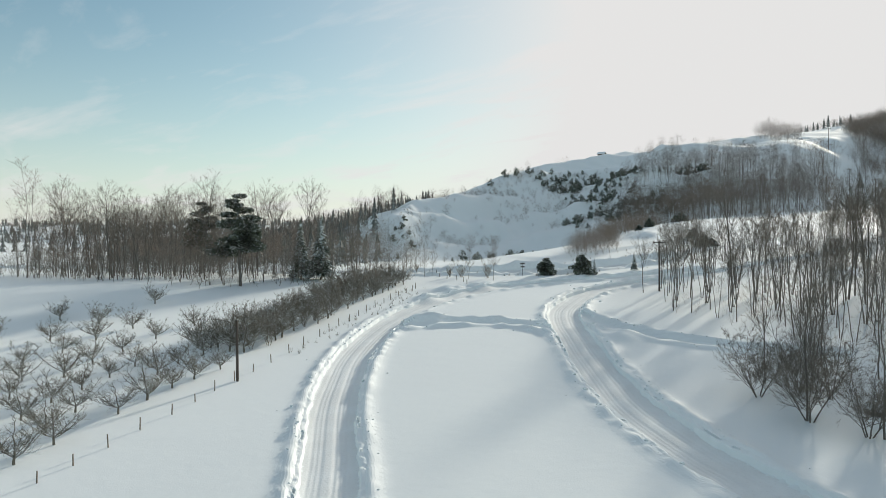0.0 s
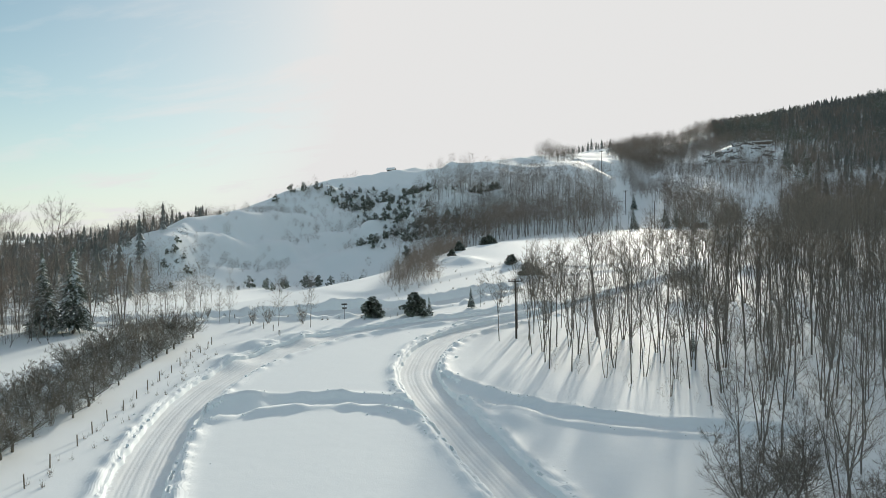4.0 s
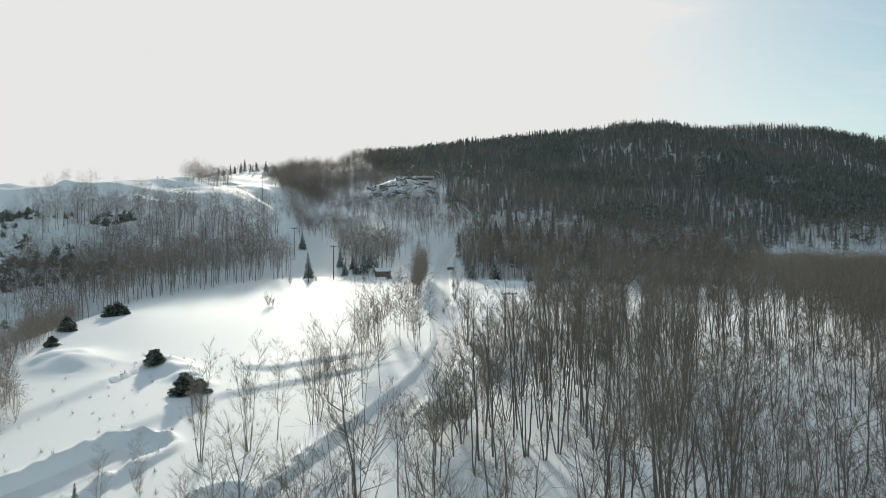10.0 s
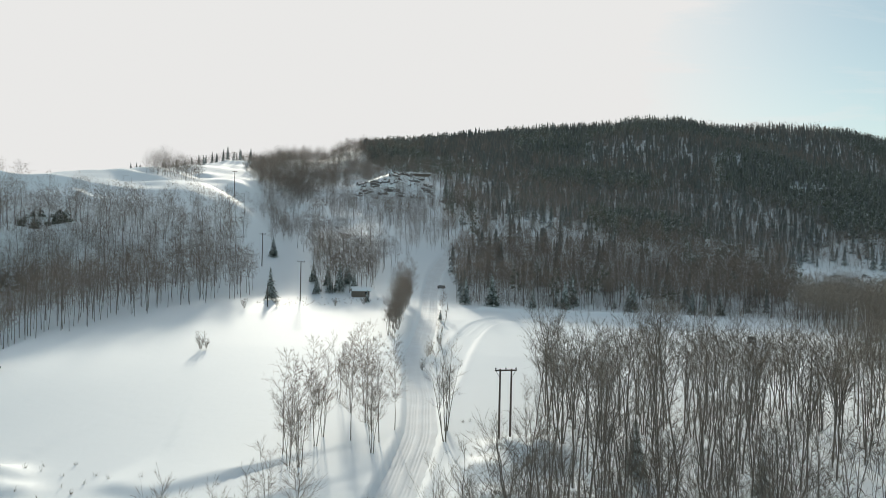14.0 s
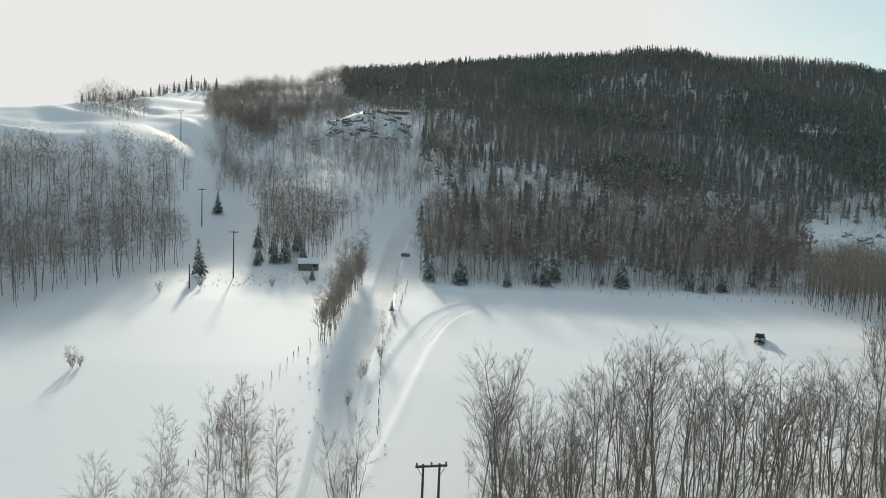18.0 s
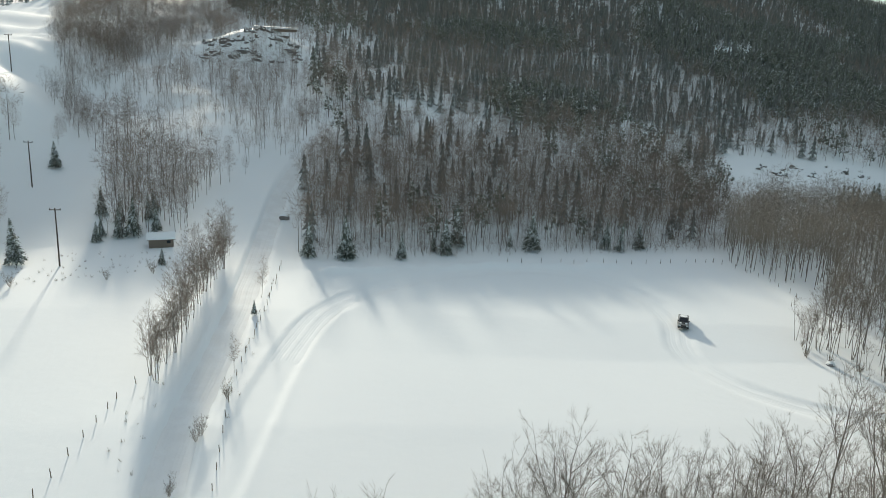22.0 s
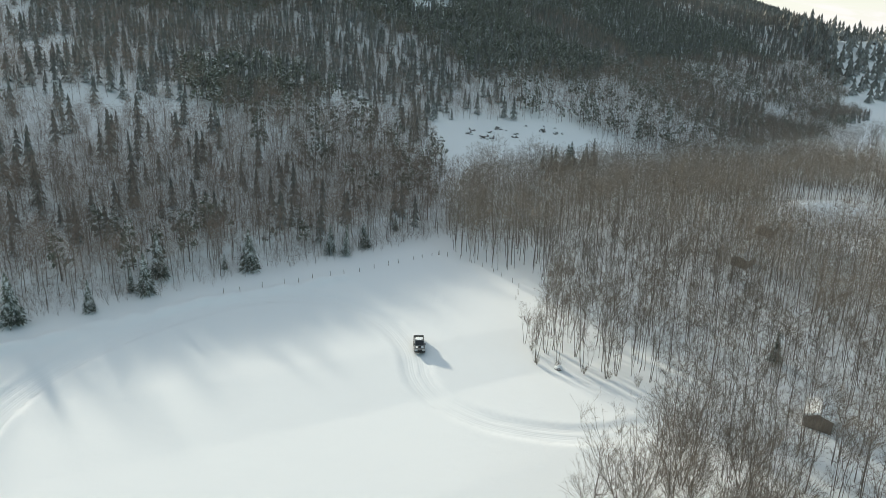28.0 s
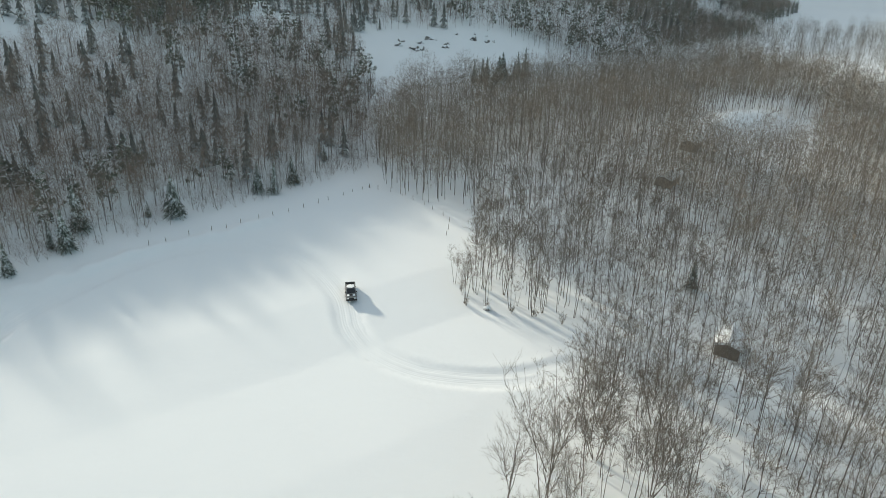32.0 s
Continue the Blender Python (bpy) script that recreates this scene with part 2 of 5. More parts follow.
class Shape:
    """Vertices and triangles gathered piece by piece."""

    def __init__(self):
        self.v, self.t, self.n = [], [], 0

    def add(self, verts, tris):
        self.v.append(np.asarray(verts, float).reshape(-1, 3))
        self.t.append(np.asarray(tris, int).reshape(-1, 3) + self.n)
        self.n += len(self.v[-1])
        return self

    def tube(self, path, radii, sides=4):
        path = np.asarray(path, float)
        way = np.gradient(path, axis=0)
        way /= np.linalg.norm(way, axis=1)[:, None] + 1e-9
        ref = np.array([0.31, 0.95, 0.05]) if abs(way[0, 2]) > 0.8 else np.array([0.0, 0.0, 1.0])
        a = np.cross(way, ref)
        a /= np.linalg.norm(a, axis=1)[:, None] + 1e-9
        b = np.cross(way, a)
        ang = np.arange(sides) * 2 * np.pi / sides
        ring = (a[:, None] * np.cos(ang)[None, :, None] + b[:, None] * np.sin(ang)[None, :, None]) * np.asarray(radii)[:, None, None]
        verts = (path[:, None] + ring).reshape(-1, 3)
        tris = []
        for i in range(len(path) - 1):
            for k in range(sides):
                p, q = i * sides + k, i * sides + (k + 1) % sides
                tris += [(p, q, q + sides), (p, q + sides, p + sides)]
        return self.add(verts, tris)

    def blades(self, start, end, width, rng):
        """Thin single triangles from start to end points."""
        start, end = np.asarray(start), np.asarray(end)
        side = np.cross(end - start, rng.normal(size=start.shape))
        side *= (np.asarray(width) / 2 / (np.linalg.norm(side, axis=1) + 1e-9))[:, None]
        verts = np.stack([start - side, start + side, end], 1).reshape(-1, 3)
        return self.add(verts, np.arange(len(verts)).reshape(-1, 3))

    def box(self, x0, y0, z0, x1, y1, z1):
        v = [(x, y, z) for z in (z0, z1) for x, y in ((x0, y0), (x1, y0), (x1, y1), (x0, y1))]
        q = [(0, 3, 2, 1), (4, 5, 6, 7), (0, 1, 5, 4), (1, 2, 6, 5), (2, 3, 7, 6), (3, 0, 4, 7)]
        return self.add(v, [t for a, b, c, d in q for t in ((a, b, c), (a, c, d))])

    def done(self):
        return np.concatenate(self.v), np.concatenate(self.t)


def part(name, shape, mat, parent=None, label="", smooth=False):
    data = shape if isinstance(shape, bpy.types.Mesh) else mesh_of(name, *shape.done(), mat, smooth=smooth)
    ob = new(name, data)
    ob.parent = parent
    return tagged(ob, label) if label else ob


def thing(name, label, category, group="", kind="", at=None):
    ob = new(name)
    if at is not None:
        ob.matrix_basis = at
    return tagged(ob, label, category, group, kind)


def stand(x, y, turn=0.0, sink=0.0):
    return pose(float(x), float(y), float(ground(x, y)) - sink, 0, 0, turn)

# ---- terrain shape ----
def lattice(ix, iy, seed):
    h = (ix * 374761393 + iy * 668265263 + seed * 974634541) & 0xFFFFFFFF
    h = ((h ^ (h >> 13)) * 1274126177) & 0xFFFFFFFF
    return ((h ^ (h >> 16)) & 0xFFFF) / 65535.0


def swell(x, y, size, seed=1):
    """Smooth noise between -1 and 1 whose waves are about size metres long."""
    u, v = np.asarray(x, float) / size + 1000.0, np.asarray(y, float) / size + 1000.0
    iu, iv = np.floor(u).astype(np.int64), np.floor(v).astype(np.int64)
    fu, fv = u - iu, v - iv
    fu, fv = fu * fu * (3 - 2 * fu), fv * fv * (3 - 2 * fv)
    a, b = lattice(iu, iv, seed), lattice(iu + 1, iv, seed)
    c, d = lattice(iu, iv + 1, seed), lattice(iu + 1, iv + 1, seed)
    return 2 * ((a * (1 - fu) + b * fu) * (1 - fv) + (c * (1 - fu) + d * fu) * fv) - 1


def step(a, b, v):
    s = np.clip((np.asarray(v, float) - a) / (b - a), 0, 1)
    return s * s * (3 - 2 * s)


def along(line, x, y):
    """For points: distance from a polyline, signed (left of its way is positive), and the length along it."""
    x, y = np.asarray(x, float), np.asarray(y, float)
    best, sign, run, length = np.full(x.shape, 1e9), np.ones(x.shape), np.zeros(x.shape), 0.0
    for (ax, ay), (bx, by) in zip(line, line[1:]):
        dx, dy = bx - ax, by - ay
        n = math.hypot(dx, dy)
        s = np.clip(((x - ax) * dx + (y - ay) * dy) / n ** 2, 0, 1)
        d = np.hypot(x - ax - s * dx, y - ay - s * dy)
        near = d < best
        best = np.where(near, d, best)
        sign = np.where(near, np.sign(dx * (y - ay) - dy * (x - ax)), sign)
        run = np.where(near, length + s * n, run)
        length += n
    return best * np.where(sign == 0, 1, sign), run


# the line where the fields end and the hills begin, from west to east
FOOT = [(-1600, 420), (-900, 330), (-420, 240), (-260, 172), (-190, 118), (-160, 109), (-133, 113), (-122, 178), (-104, 214), (-74, 224), (-27, 249), (60, 256),
        (128, 272), (205, 308), (330, 322), (460, 400), (640, 430), (900, 380), (1600, 300)]


def ground_base(x, y):
    rise = np.interp(y, [-400, -60, 0, 40, 110, 180, 215, 250, 320, 900], [-14, -3.4, 2.2, 6.0, 13.4, 21.0, 24.0, 25.8, 26.6, 28])
    # the floor of the gravel pit lies below the terrace
    sunk = np.maximum(step(-61, -84, x) * step(212, 168, y), step(-100, -150, x))
    rise = rise + (6.5 + 0.15 * (rise - 6.5) - rise) * sunk
    rise = rise + 2.4 * np.exp(-0.5 * (((x + 52) / 9) ** 2 + ((y - 150) / 26) ** 2))
    tilt = np.interp(y, [-60, 40, 120, 200, 260], [0.030, 0.030, 0.035, 0.062, 0.050])
    west = np.interp(y, [-60, 20, 110, 180], [0.07, 0.055, 0.02, 0.0])
    return rise - np.where(x > 0, np.minimum(x, 150 + (x - 150) * 0.25) * tilt, np.maximum(x, -60) * west)


BROW = [5, 8, 11, 14, 18, 21, 24, 39, 53.5, 49, 37, 31, 31]
PLATEAU_RISE = [0.0, 0.02, 0.06, 0.09, 0.145, 0.175]


def ground_hills(x, y):
    d, _ = along(FOOT, x, y)
    d = np.maximum(d, 0)
    slope = np.interp(x, [-900, -600, -420, -340, -260, -185, -140, -100, 0, 90, 200, 420, 700],
                      [0.03, 0.10, 0.21, 0.275, 0.345, 0.36, 0.30, 0.262, 0.25, 0.298, 0.365, 0.45, 0.40])
    crest = np.interp(x, [-53, 0, 100, 200, 420, 560, 700, 900], [345, 408, 420, 372, 316, 250, 150, 90])
    over = np.maximum(d - crest, 0)
    rise = slope * (np.minimum(d, crest) - 9 * (1 - np.exp(-d / 14)))
    wooded = rise + np.interp(x, [-60, 0, 900], [0.0, -0.15, -0.22]) * over * (1 - np.exp(-over / 40))
    # the steep face of the old gravel pit, with its brow, and the gentle plateau behind it
    brow = np.interp(x, [-900, -600, -420, -340, -260, -223, -200, -177, -150, -137, -110, -84, -55], BROW)
    brow = brow * (1 - 0.46 * step(248, 165, y) * step(-135, -165, x))
    steep = np.interp(x, [-300, -200, -120, -60], [0.40, 0.56, 0.58, 0.50])
    ledge = 2.6 * swell(x, y, 30, 31) + 1.2 * swell(x, y, 12, 34)
    run = brow / steep
    face = brow * (1 - np.exp(-np.minimum(d / run, 3.0) ** 1.6 * 1.9)) / (1 - math.exp(-1.9))
    face = np.minimum(face, brow)
    mid = step(0.06, 0.2, d / run) * step(1.05, 0.85, d / run) * (0.35 + 0.65 * step(-70, -95, x))
    face = face + mid * (2.0 * np.sin(2 * np.pi * (face + ledge) / 11.0) + 1.4 * swell(x, y, 11, 32) + 0.7 * swell(x, y, 5, 33) + 0.35 * swell(x, y, 2.6, 35))
    back = np.clip(d - run, 0, np.interp(x, [-340, -200, -100, -40], [60, 130, 185, 250]))
    face = face + np.interp(x, [-340, -223, -177, -148, -105, -63], PLATEAU_RISE) * back
    face = face + step(0, 12, back) * (1.6 * swell(x, y, 24, 36) + 0.8 * swell(x, y, 9, 37))
    pit = step(-36, -72, x)
    return np.maximum(wooded + (face - wooded) * pit, -30)


def far_hills(x, y):
    r = np.hypot(x, y)
    swellings = 34 * (swell(x, y, 700, 5) + 0.5 * swell(x, y, 330, 6)) + 24
    ridge = 195 * np.exp(-0.5 * (((x - 1150) ** 2 + (y - 1270) ** 2) / 360.0 ** 2))
    return step(900, 1900, r) * swellings + ridge * step(700, 1100, r)


def ground(x, y):
    x, y = np.asarray(x, float), np.asarray(y, float)
    d, _ = along(FOOT, x, y)
    z = ground_base(x, y) + ground_hills(x, y)
    wild = step(5, 90, d)
    z = z + wild * (3.2 * swell(x, y, 62, 2) + 1.3 * swell(x, y, 21, 3)) + 0.22 * swell(x, y, 34, 4) + wild * 0.35 * swell(x, y, 7, 8)
    z = z + 11.0 * np.exp(-((x - 3) / 21.0) ** 2 - ((y - 420) / 15.0) ** 2)
    z = z + 6.0 * np.exp(-((x - 251) / 15.0) ** 2 - ((y - 242) / 9.0) ** 2)
    return z + far_hills(x, y)

# ---- roads cut into the snow: line, half width, depth, bank height ----
LANE = [(40, -22), (22.6, -9.6), (16.4, -5.7), (5.8, 3.3), (-7.5, 18), (-16, 28.5), (-19.6, 36), (-21.6, 45), (-20, 55), (-14.5, 67), (-8, 84), (-2, 100), (3.4, 116),
        (6.4, 131), (7.6, 142), (7.6, 160), (7.6, 178), (9.2, 195), (11.2, 220), (12.2, 245), (13.2, 264), (17, 290), (30, 330)]
LOOP = [(26, -52), (12, -36), (0.8, -25), (-11.2, -14.8), (-22.6, -2.8), (-30.8, 9), (-35.6, 20), (-37.4, 32), (-36, 44), (-30.5, 54), (-24, 62), (-16, 74)]
CROSS = [(-30.6, 6.8), (-28.6, 11.5), (-25.2, 16), (-20.5, 19.2), (-14.5, 20.6), (-10, 19.4)]
BRANCH = [(-15, 29.8), (-9, 26.2), (-3, 24), (3, 23.2), (9, 23.4), (18, 24.5)]
FARM = [(8.4, 148), (11, 160), (14.2, 176), (17.6, 193), (22, 209), (28, 220), (37, 229.5), (47, 236), (57, 240.5), (67, 243), (76, 241.5), (83.5, 235.5), (87, 226),
        (86.4, 215), (82.8, 205), (82.6, 198), (86, 190.5), (92, 185), (99, 181.5), (108, 180)]
UPPER = [(-260, 6), (-160, 22), (-110, 31), (-80, 40), (-60, 49.5), (-46, 57.5), (-37, 66), (-32, 76), (-28, 86)]
ROADS = [(LANE, 2.25, 0.5, 0.36), (LOOP, 2.2, 0.45, 0.34), (CROSS, 1.3, 0.35, 0.5), (BRANCH, 1.3, 0.45, 0.35), (FARM, 2.2, 0.2, 0.15), (UPPER, 3.0, 0.7, 0.9)]


def smooth_line(line, gap=1.5):
    """A round curve through the points of a line, with a point every gap metres."""
    p = np.array([line[0], *line, line[-1]], float)
    pts = []
    for i in range(1, len(p) - 2):
        n = max(2, int(np.hypot(*(p[i + 1] - p[i])) / gap))
        s = (np.arange(n) / n)[:, None]
        a, b, c, d = p[i - 1], p[i], p[i + 1], p[i + 2]
        pts.append(0.5 * (2 * b + (c - a) * s + (2 * a - 5 * b + 4 * c - d) * s ** 2 + (3 * b - a - 3 * c + d) * s ** 3))
    return np.concatenate([*pts, p[-1:]])


CURVES = [(smooth_line(line, 3.0), *rest) for line, *rest in ROADS]


def carve(x, y, z):
    """The snow with its roads cut in and the banks thrown up beside them."""
    dig, bank, open_way = np.zeros(x.shape), np.zeros(x.shape), np.zeros(x.shape)
    for line, half, depth, high in CURVES:
        lo, hi = line.min(0) - 8, line.max(0) + 8
        m = (x > lo[0]) & (x < hi[0]) & (y > lo[1]) & (y < hi[1])
        if not m.any():
            continue
        d = np.abs(along(line, x[m], y[m])[0])
        dig[m] = np.maximum(dig[m], depth * (1 - step(half - 0.25, half + 0.35, d)))
        lump = 0.72 + 0.5 * swell(x[m], y[m], 1.3, 11) + 0.35 * swell(x[m], y[m], 4.5, 12)
        bank[m] = np.maximum(bank[m], high * np.interp(y[m], [85, 130], [1, 0.45]) * lump * np.exp(-0.5 * ((d - half - 0.62) / 0.42) ** 2))
        open_way[m] = np.maximum(open_way[m], 1 - step(half - 0.1, half + 0.5, d))
    return z - dig + bank * (1 - open_way)


# banks, heaps and steps of the ground between lane and quarry
def heaps(x, y):
    z = np.zeros(np.shape(x))
    for hx, hy, r, h in ((-35.5, 120, 3.0, 1.5), (-33, 116.5, 2.6, 1.4), (-30.6, 112.5, 2.4, 1.3), (-28.4, 108.6, 2.2, 1.1), (-49, 118, 6, 1.5), (15, 124, 5, 1.3), (18, 131, 4, 1.5), (13, 116, 5, 1.2), (22, 133, 4, 1.2),
                         (-48, 63, 5, 0.9), (-40, 40, 3, 0.7), (-42, 34, 3, 0.8), (-39.5, 27, 2.6, 0.6), (-27.6, 15.6, 2.0, 0.8), (-29.4, 13.6, 1.6, 0.7), (-3, 20.5, 2.5, 0.7)):
        z = z + h * np.exp(-0.5 * ((x - hx) ** 2 + (y - hy) ** 2) / (r * 0.6) ** 2) * (1 + 0.3 * swell(x, y, 2.2, 13))
    for line, h in (([(-44, 60), (-36, 75), (-31, 90), (-24, 104), (-12, 114)], 0.45), ([(-27, 120), (-20, 117.5), (-14, 122)], 0.5), ([(-50, 70), (-44, 90), (-40, 108)], 0.7)):
        d, run = along(line, x, y)
        z = z + h * np.exp(-np.maximum(d, 0) / 9) * step(-1.6, 1.0, d) * step(0, 4, run) * (np.abs(d) < 40) * (1 - step(26, 40, np.abs(d)))
    # ragged bank along the far edge of the field
    d, run = along([(20, 234), (31, 236.5), (45, 241), (60, 244.6), (76, 246), (90, 247.4)], x, y)
    z = z + 0.8 * np.exp(-0.5 * (d / 1.1) ** 2) * np.clip(0.8 + 0.6 * swell(x, y, 2.6, 14) + 0.4 * swell(x, y, 7, 15), 0, 2) * step(0, 6, run)
    return z


def surface(x, y):
    """The height of the snow as it lies."""
    x, y = np.asarray(x, float), np.asarray(y, float)
    return carve(x, y, ground(x, y) + heaps(x, y))


def build_ground():
    out = np.array([140, 143, 147, 152, 158, 165, 173, 182, 192, 203, 215, 230, 246, 263, 282, 302, 325, 350, 378, 408, 440, 480, 525, 580, 640, 710, 800, 920, 1080, 1300, 1600, 2000, 2600, 3500])
    xs = np.unique(np.r_[-out[out > 220], np.arange(-216, -58, 1.7), np.arange(-58, 28, 0.5), np.arange(28, 140, 0.85), out])
    ys = np.unique(np.r_[-out[::2], np.arange(-140, -50, 6), np.arange(-50, 72, 0.5), np.arange(72, 275, 0.8), 275 + np.arange(0, 120, 3.0), 395 + np.arange(0, 360, 7.0), np.geomspace(760, 3500, 26)])
    X, Y = np.meshgrid(xs, ys)
    Z = surface(X.ravel(), Y.ravel())
    n, m = len(xs), len(ys)
    i = (np.arange(m - 1)[:, None] * n + np.arange(n - 1)[None]).ravel()
    quads = np.stack([i, i + 1, i + n + 1, i + n], 1)
    ob = new("ground", mesh_of("ground", np.stack([X.ravel(), Y.ravel(), Z], 1), quads, M_SNOW, smooth=True))
    return tagged(ob, "rolling snow-covered farmland and hills in deep winter", "ground", kind="structure")


build_ground()


def build_road(name, line, half, depth, label, groove=0.055, ruts=(-1.35, -0.98, -0.62, 0.4, 0.78, 1.2)):
    """A packed driving surface with wheel ruts that follows the cut."""
    mid = smooth_line(line, 0.8)
    way = np.gradient(mid, axis=0)
    way /= np.linalg.norm(way, axis=1)[:, None]
    side = np.stack([way[:, 1], -way[:, 0]], 1)
    offs = np.linspace(-half + 0.15, half - 0.15, 41)
    x = mid[:, 0][:, None] + side[:, 0][:, None] * offs
    y = mid[:, 1][:, None] + side[:, 1][:, None] * offs
    z = ground(x, y) + heaps(x, y) - depth + (0.08 if groove > 0.03 else 0.035) + 0.05 * (np.abs(offs) / half) ** 6
    wob = swell(mid[:, 0], mid[:, 1], 9, 21)[:, None] * 0.25
    for r in ruts:
        z = z - groove * np.exp(-0.5 * ((offs[None] - r - wob) / 0.11) ** 2)
    z = z + 0.02 * swell(x, y, 0.7, 22)
    z[:8] -= np.linspace(0.3, 0.0, 8)[:, None]
    n = len(offs)
    i = (np.arange(len(mid) - 1)[:, None] * n + np.arange(n - 1)[None]).ravel()
    me = mesh_of(name, np.stack([x.ravel(), y.ravel(), z.ravel()], 1), np.stack([i, i + n, i + n + 1, i + 1], 1), M_SNOW if name == "farm_track" else M_PACKED, smooth=True)
    return tagged(new(name, me), label, "road", kind="structure")


# ---- trees ----
def curve_at(path, f):
    u = np.linspace(0, 1, len(path))
    return np.array([np.interp(f, u, path[:, k]) for k in range(3)])


def bare_shape(seed, height, split=0.4, leaders=4, width=0.17, side=8, fine=6, twist=0.03, stems=1, fan=0.12, reach=0.17, fall=0.0, rise=(0.7, 1.5), drop=0.72, girth=1.0, tips=2, thick=1.0):
    """Stems, limbs and twigs of a leafless tree: stems that fork into leaders, rising side branches, and fans of fine twigs."""
    rng = np.random.default_rng(seed)
    boles, limbs, twigs = [], Shape(), Shape()
    a, e = [], []
    for s in range(stems):
        h = height * (1 if s == 0 else rng.uniform(0.72, 0.97))
        turn = 6.283 * s / stems + rng.uniform(0, 0.8)
        foot = np.array([np.cos(turn), np.sin(turn), 0]) * (0.012 * height if stems > 1 else 0) + np.array([0, 0, -0.25])
        lean = np.array([np.cos(turn), np.sin(turn)]) * (fan * rng.uniform(0.5, 1.2) if stems > 1 else 0) + rng.normal(0, 0.03, 2)
        n = 6
        u = np.linspace(0, 1, n)[:, None]
        bole = foot + np.c_[lean * h * split * u, split * h * u] + np.cumsum(rng.normal(0, twist * h * split / n, (n, 3)) * np.array([1, 1, 0]), 0) * (u > 0)
        r0 = (0.0052 * height * rng.uniform(0.85, 1.2) + 0.012) * (0.8 if stems > 1 else 1.0) * girth
        boles.append(Shape().tube(bole, r0 * (1.25 - 0.45 * u[:, 0]), 6))
        count = max(2, leaders if stems == 1 else leaders - 1)
        for k in range(count):
            top = h * (1 if k == 0 else rng.uniform(drop, 0.98))
            ang = turn + 6.283 * k / count + rng.normal(0, 0.4)
            out = width * h * (rng.uniform(0.1, 0.4) if k == 0 else rng.uniform(0.55, 1.1))
            start = bole[-1] if k == 0 else curve_at(bole, rng.uniform(0.7, 1.0))
            v = np.linspace(0, 1, 7)[:, None]
            lift = top - start[2]
            arm = start + np.c_[np.cos(ang) * out * v ** 0.75 + lean[0] * lift * v * 0.6, np.sin(ang) * out * v ** 0.75 + lean[1] * lift * v * 0.6, lift * v]
            arm = arm + rng.normal(0, twist * lift * 0.4, (7, 3)) * np.array([1, 1, 0.3]) * v
            limbs.tube(arm, r0 * (0.62 if k == 0 else 0.36) * (1 - v[:, 0]) ** 0.9 + 0.006, 4)
            for j in range(side):
                f = rng.uniform(0.1, 0.97)
                p = curve_at(arm, f)
                t2 = rng.uniform(0, 6.283)
                far = reach * h * (1.05 - f) ** 0.5 * rng.uniform(0.5, 1.15)
                way = np.array([np.cos(t2) * 0.75, np.sin(t2) * 0.75, rng.uniform(*rise) - fall])
                way = way / np.linalg.norm(way)
                tip = p + way * far + np.array([0, 0, 0.18 * far])
                limbs.tube([p, p + way * far * 0.5 + rng.normal(0, 0.03 * far, 3), tip], [r0 * 0.24 * (1.1 - f) + 0.007, r0 * 0.15 * (1.1 - f) + 0.006, 0.004], 3)
                g = rng.uniform(0.2, 1.0, (fine, 1))
                q = p + (tip - p) * g
                w = way + rng.normal(0, 0.46, (fine, 3))
                w[:, 2] += 0.25 - 1.2 * fall
                w = w / np.linalg.norm(w, axis=1)[:, None] * far * rng.uniform(0.3, 0.7, (fine, 1))
                a.append(q), e.append(q + w)
                m = np.repeat(np.arange(fine), tips)
                q2 = q[m] + w[m] * rng.uniform(0.2, 0.9, (len(m), 1))
                w2 = w[m] / (np.linalg.norm(w[m], axis=1)[:, None] + 1e-6) + rng.normal(0, 0.38, (len(m), 3))
                w2[:, 2] += 0.2 - 1.2 * fall
                w2 = w2 / np.linalg.norm(w2, axis=1)[:, None] * (far * rng.uniform(0.18, 0.42, (len(m), 1)) + 0.1 * min(1, height / 8))
                a.append(q2), e.append(q2 + w2)
    a, e = np.concatenate(a), np.concatenate(e)
    twigs.blades(a, e, thick * np.clip(0.009 + 0.009 * np.linalg.norm(e - a, axis=1), 0.011, 0.021), rng)
    return boles, limbs, twigs


def spruce_shape(seed, height, width, tiers=13, points=9, bare=0.06, round_=5):
    rng = np.random.default_rng(seed)
    trunk, crown = Shape(), Shape()
    trunk.tube([(0, 0, -0.2), (0, 0, height * 0.5), (0, 0, height)], [0.013 * height + 0.02, 0.009 * height, 0.01], round_)
    for k in range(tiers):
        f = bare + (1 - bare) * k / tiers
        zt = height * (f + (1 - bare) / tiers * 1.25)
        r = width / 2 * (1 - f) ** 0.85 * rng.uniform(0.85, 1.1) + 0.06
        n = max(5, int(points * (1 - 0.45 * f)))
        ang = np.arange(2 * n) * np.pi / n + rng.uniform(0, 6)
        rad = np.where(np.arange(2 * n) % 2 == 0, r, r * 0.55) * rng.uniform(0.75, 1.15, 2 * n)
        zz = height * f + np.where(np.arange(2 * n) % 2 == 0, -0.18 * r, 0.12 * r) + rng.normal(0, 0.06 * r, 2 * n)
        off = rng.normal(0, 0.03 * r, 2)
        v = np.r_[[(off[0], off[1], min(zt, height))], np.stack([rad * np.cos(ang), rad * np.sin(ang), zz], 1)]
        crown.add(v, [(0, 1 + i, 1 + (i + 1) % (2 * n)) for i in range(2 * n)])
    return trunk, crown


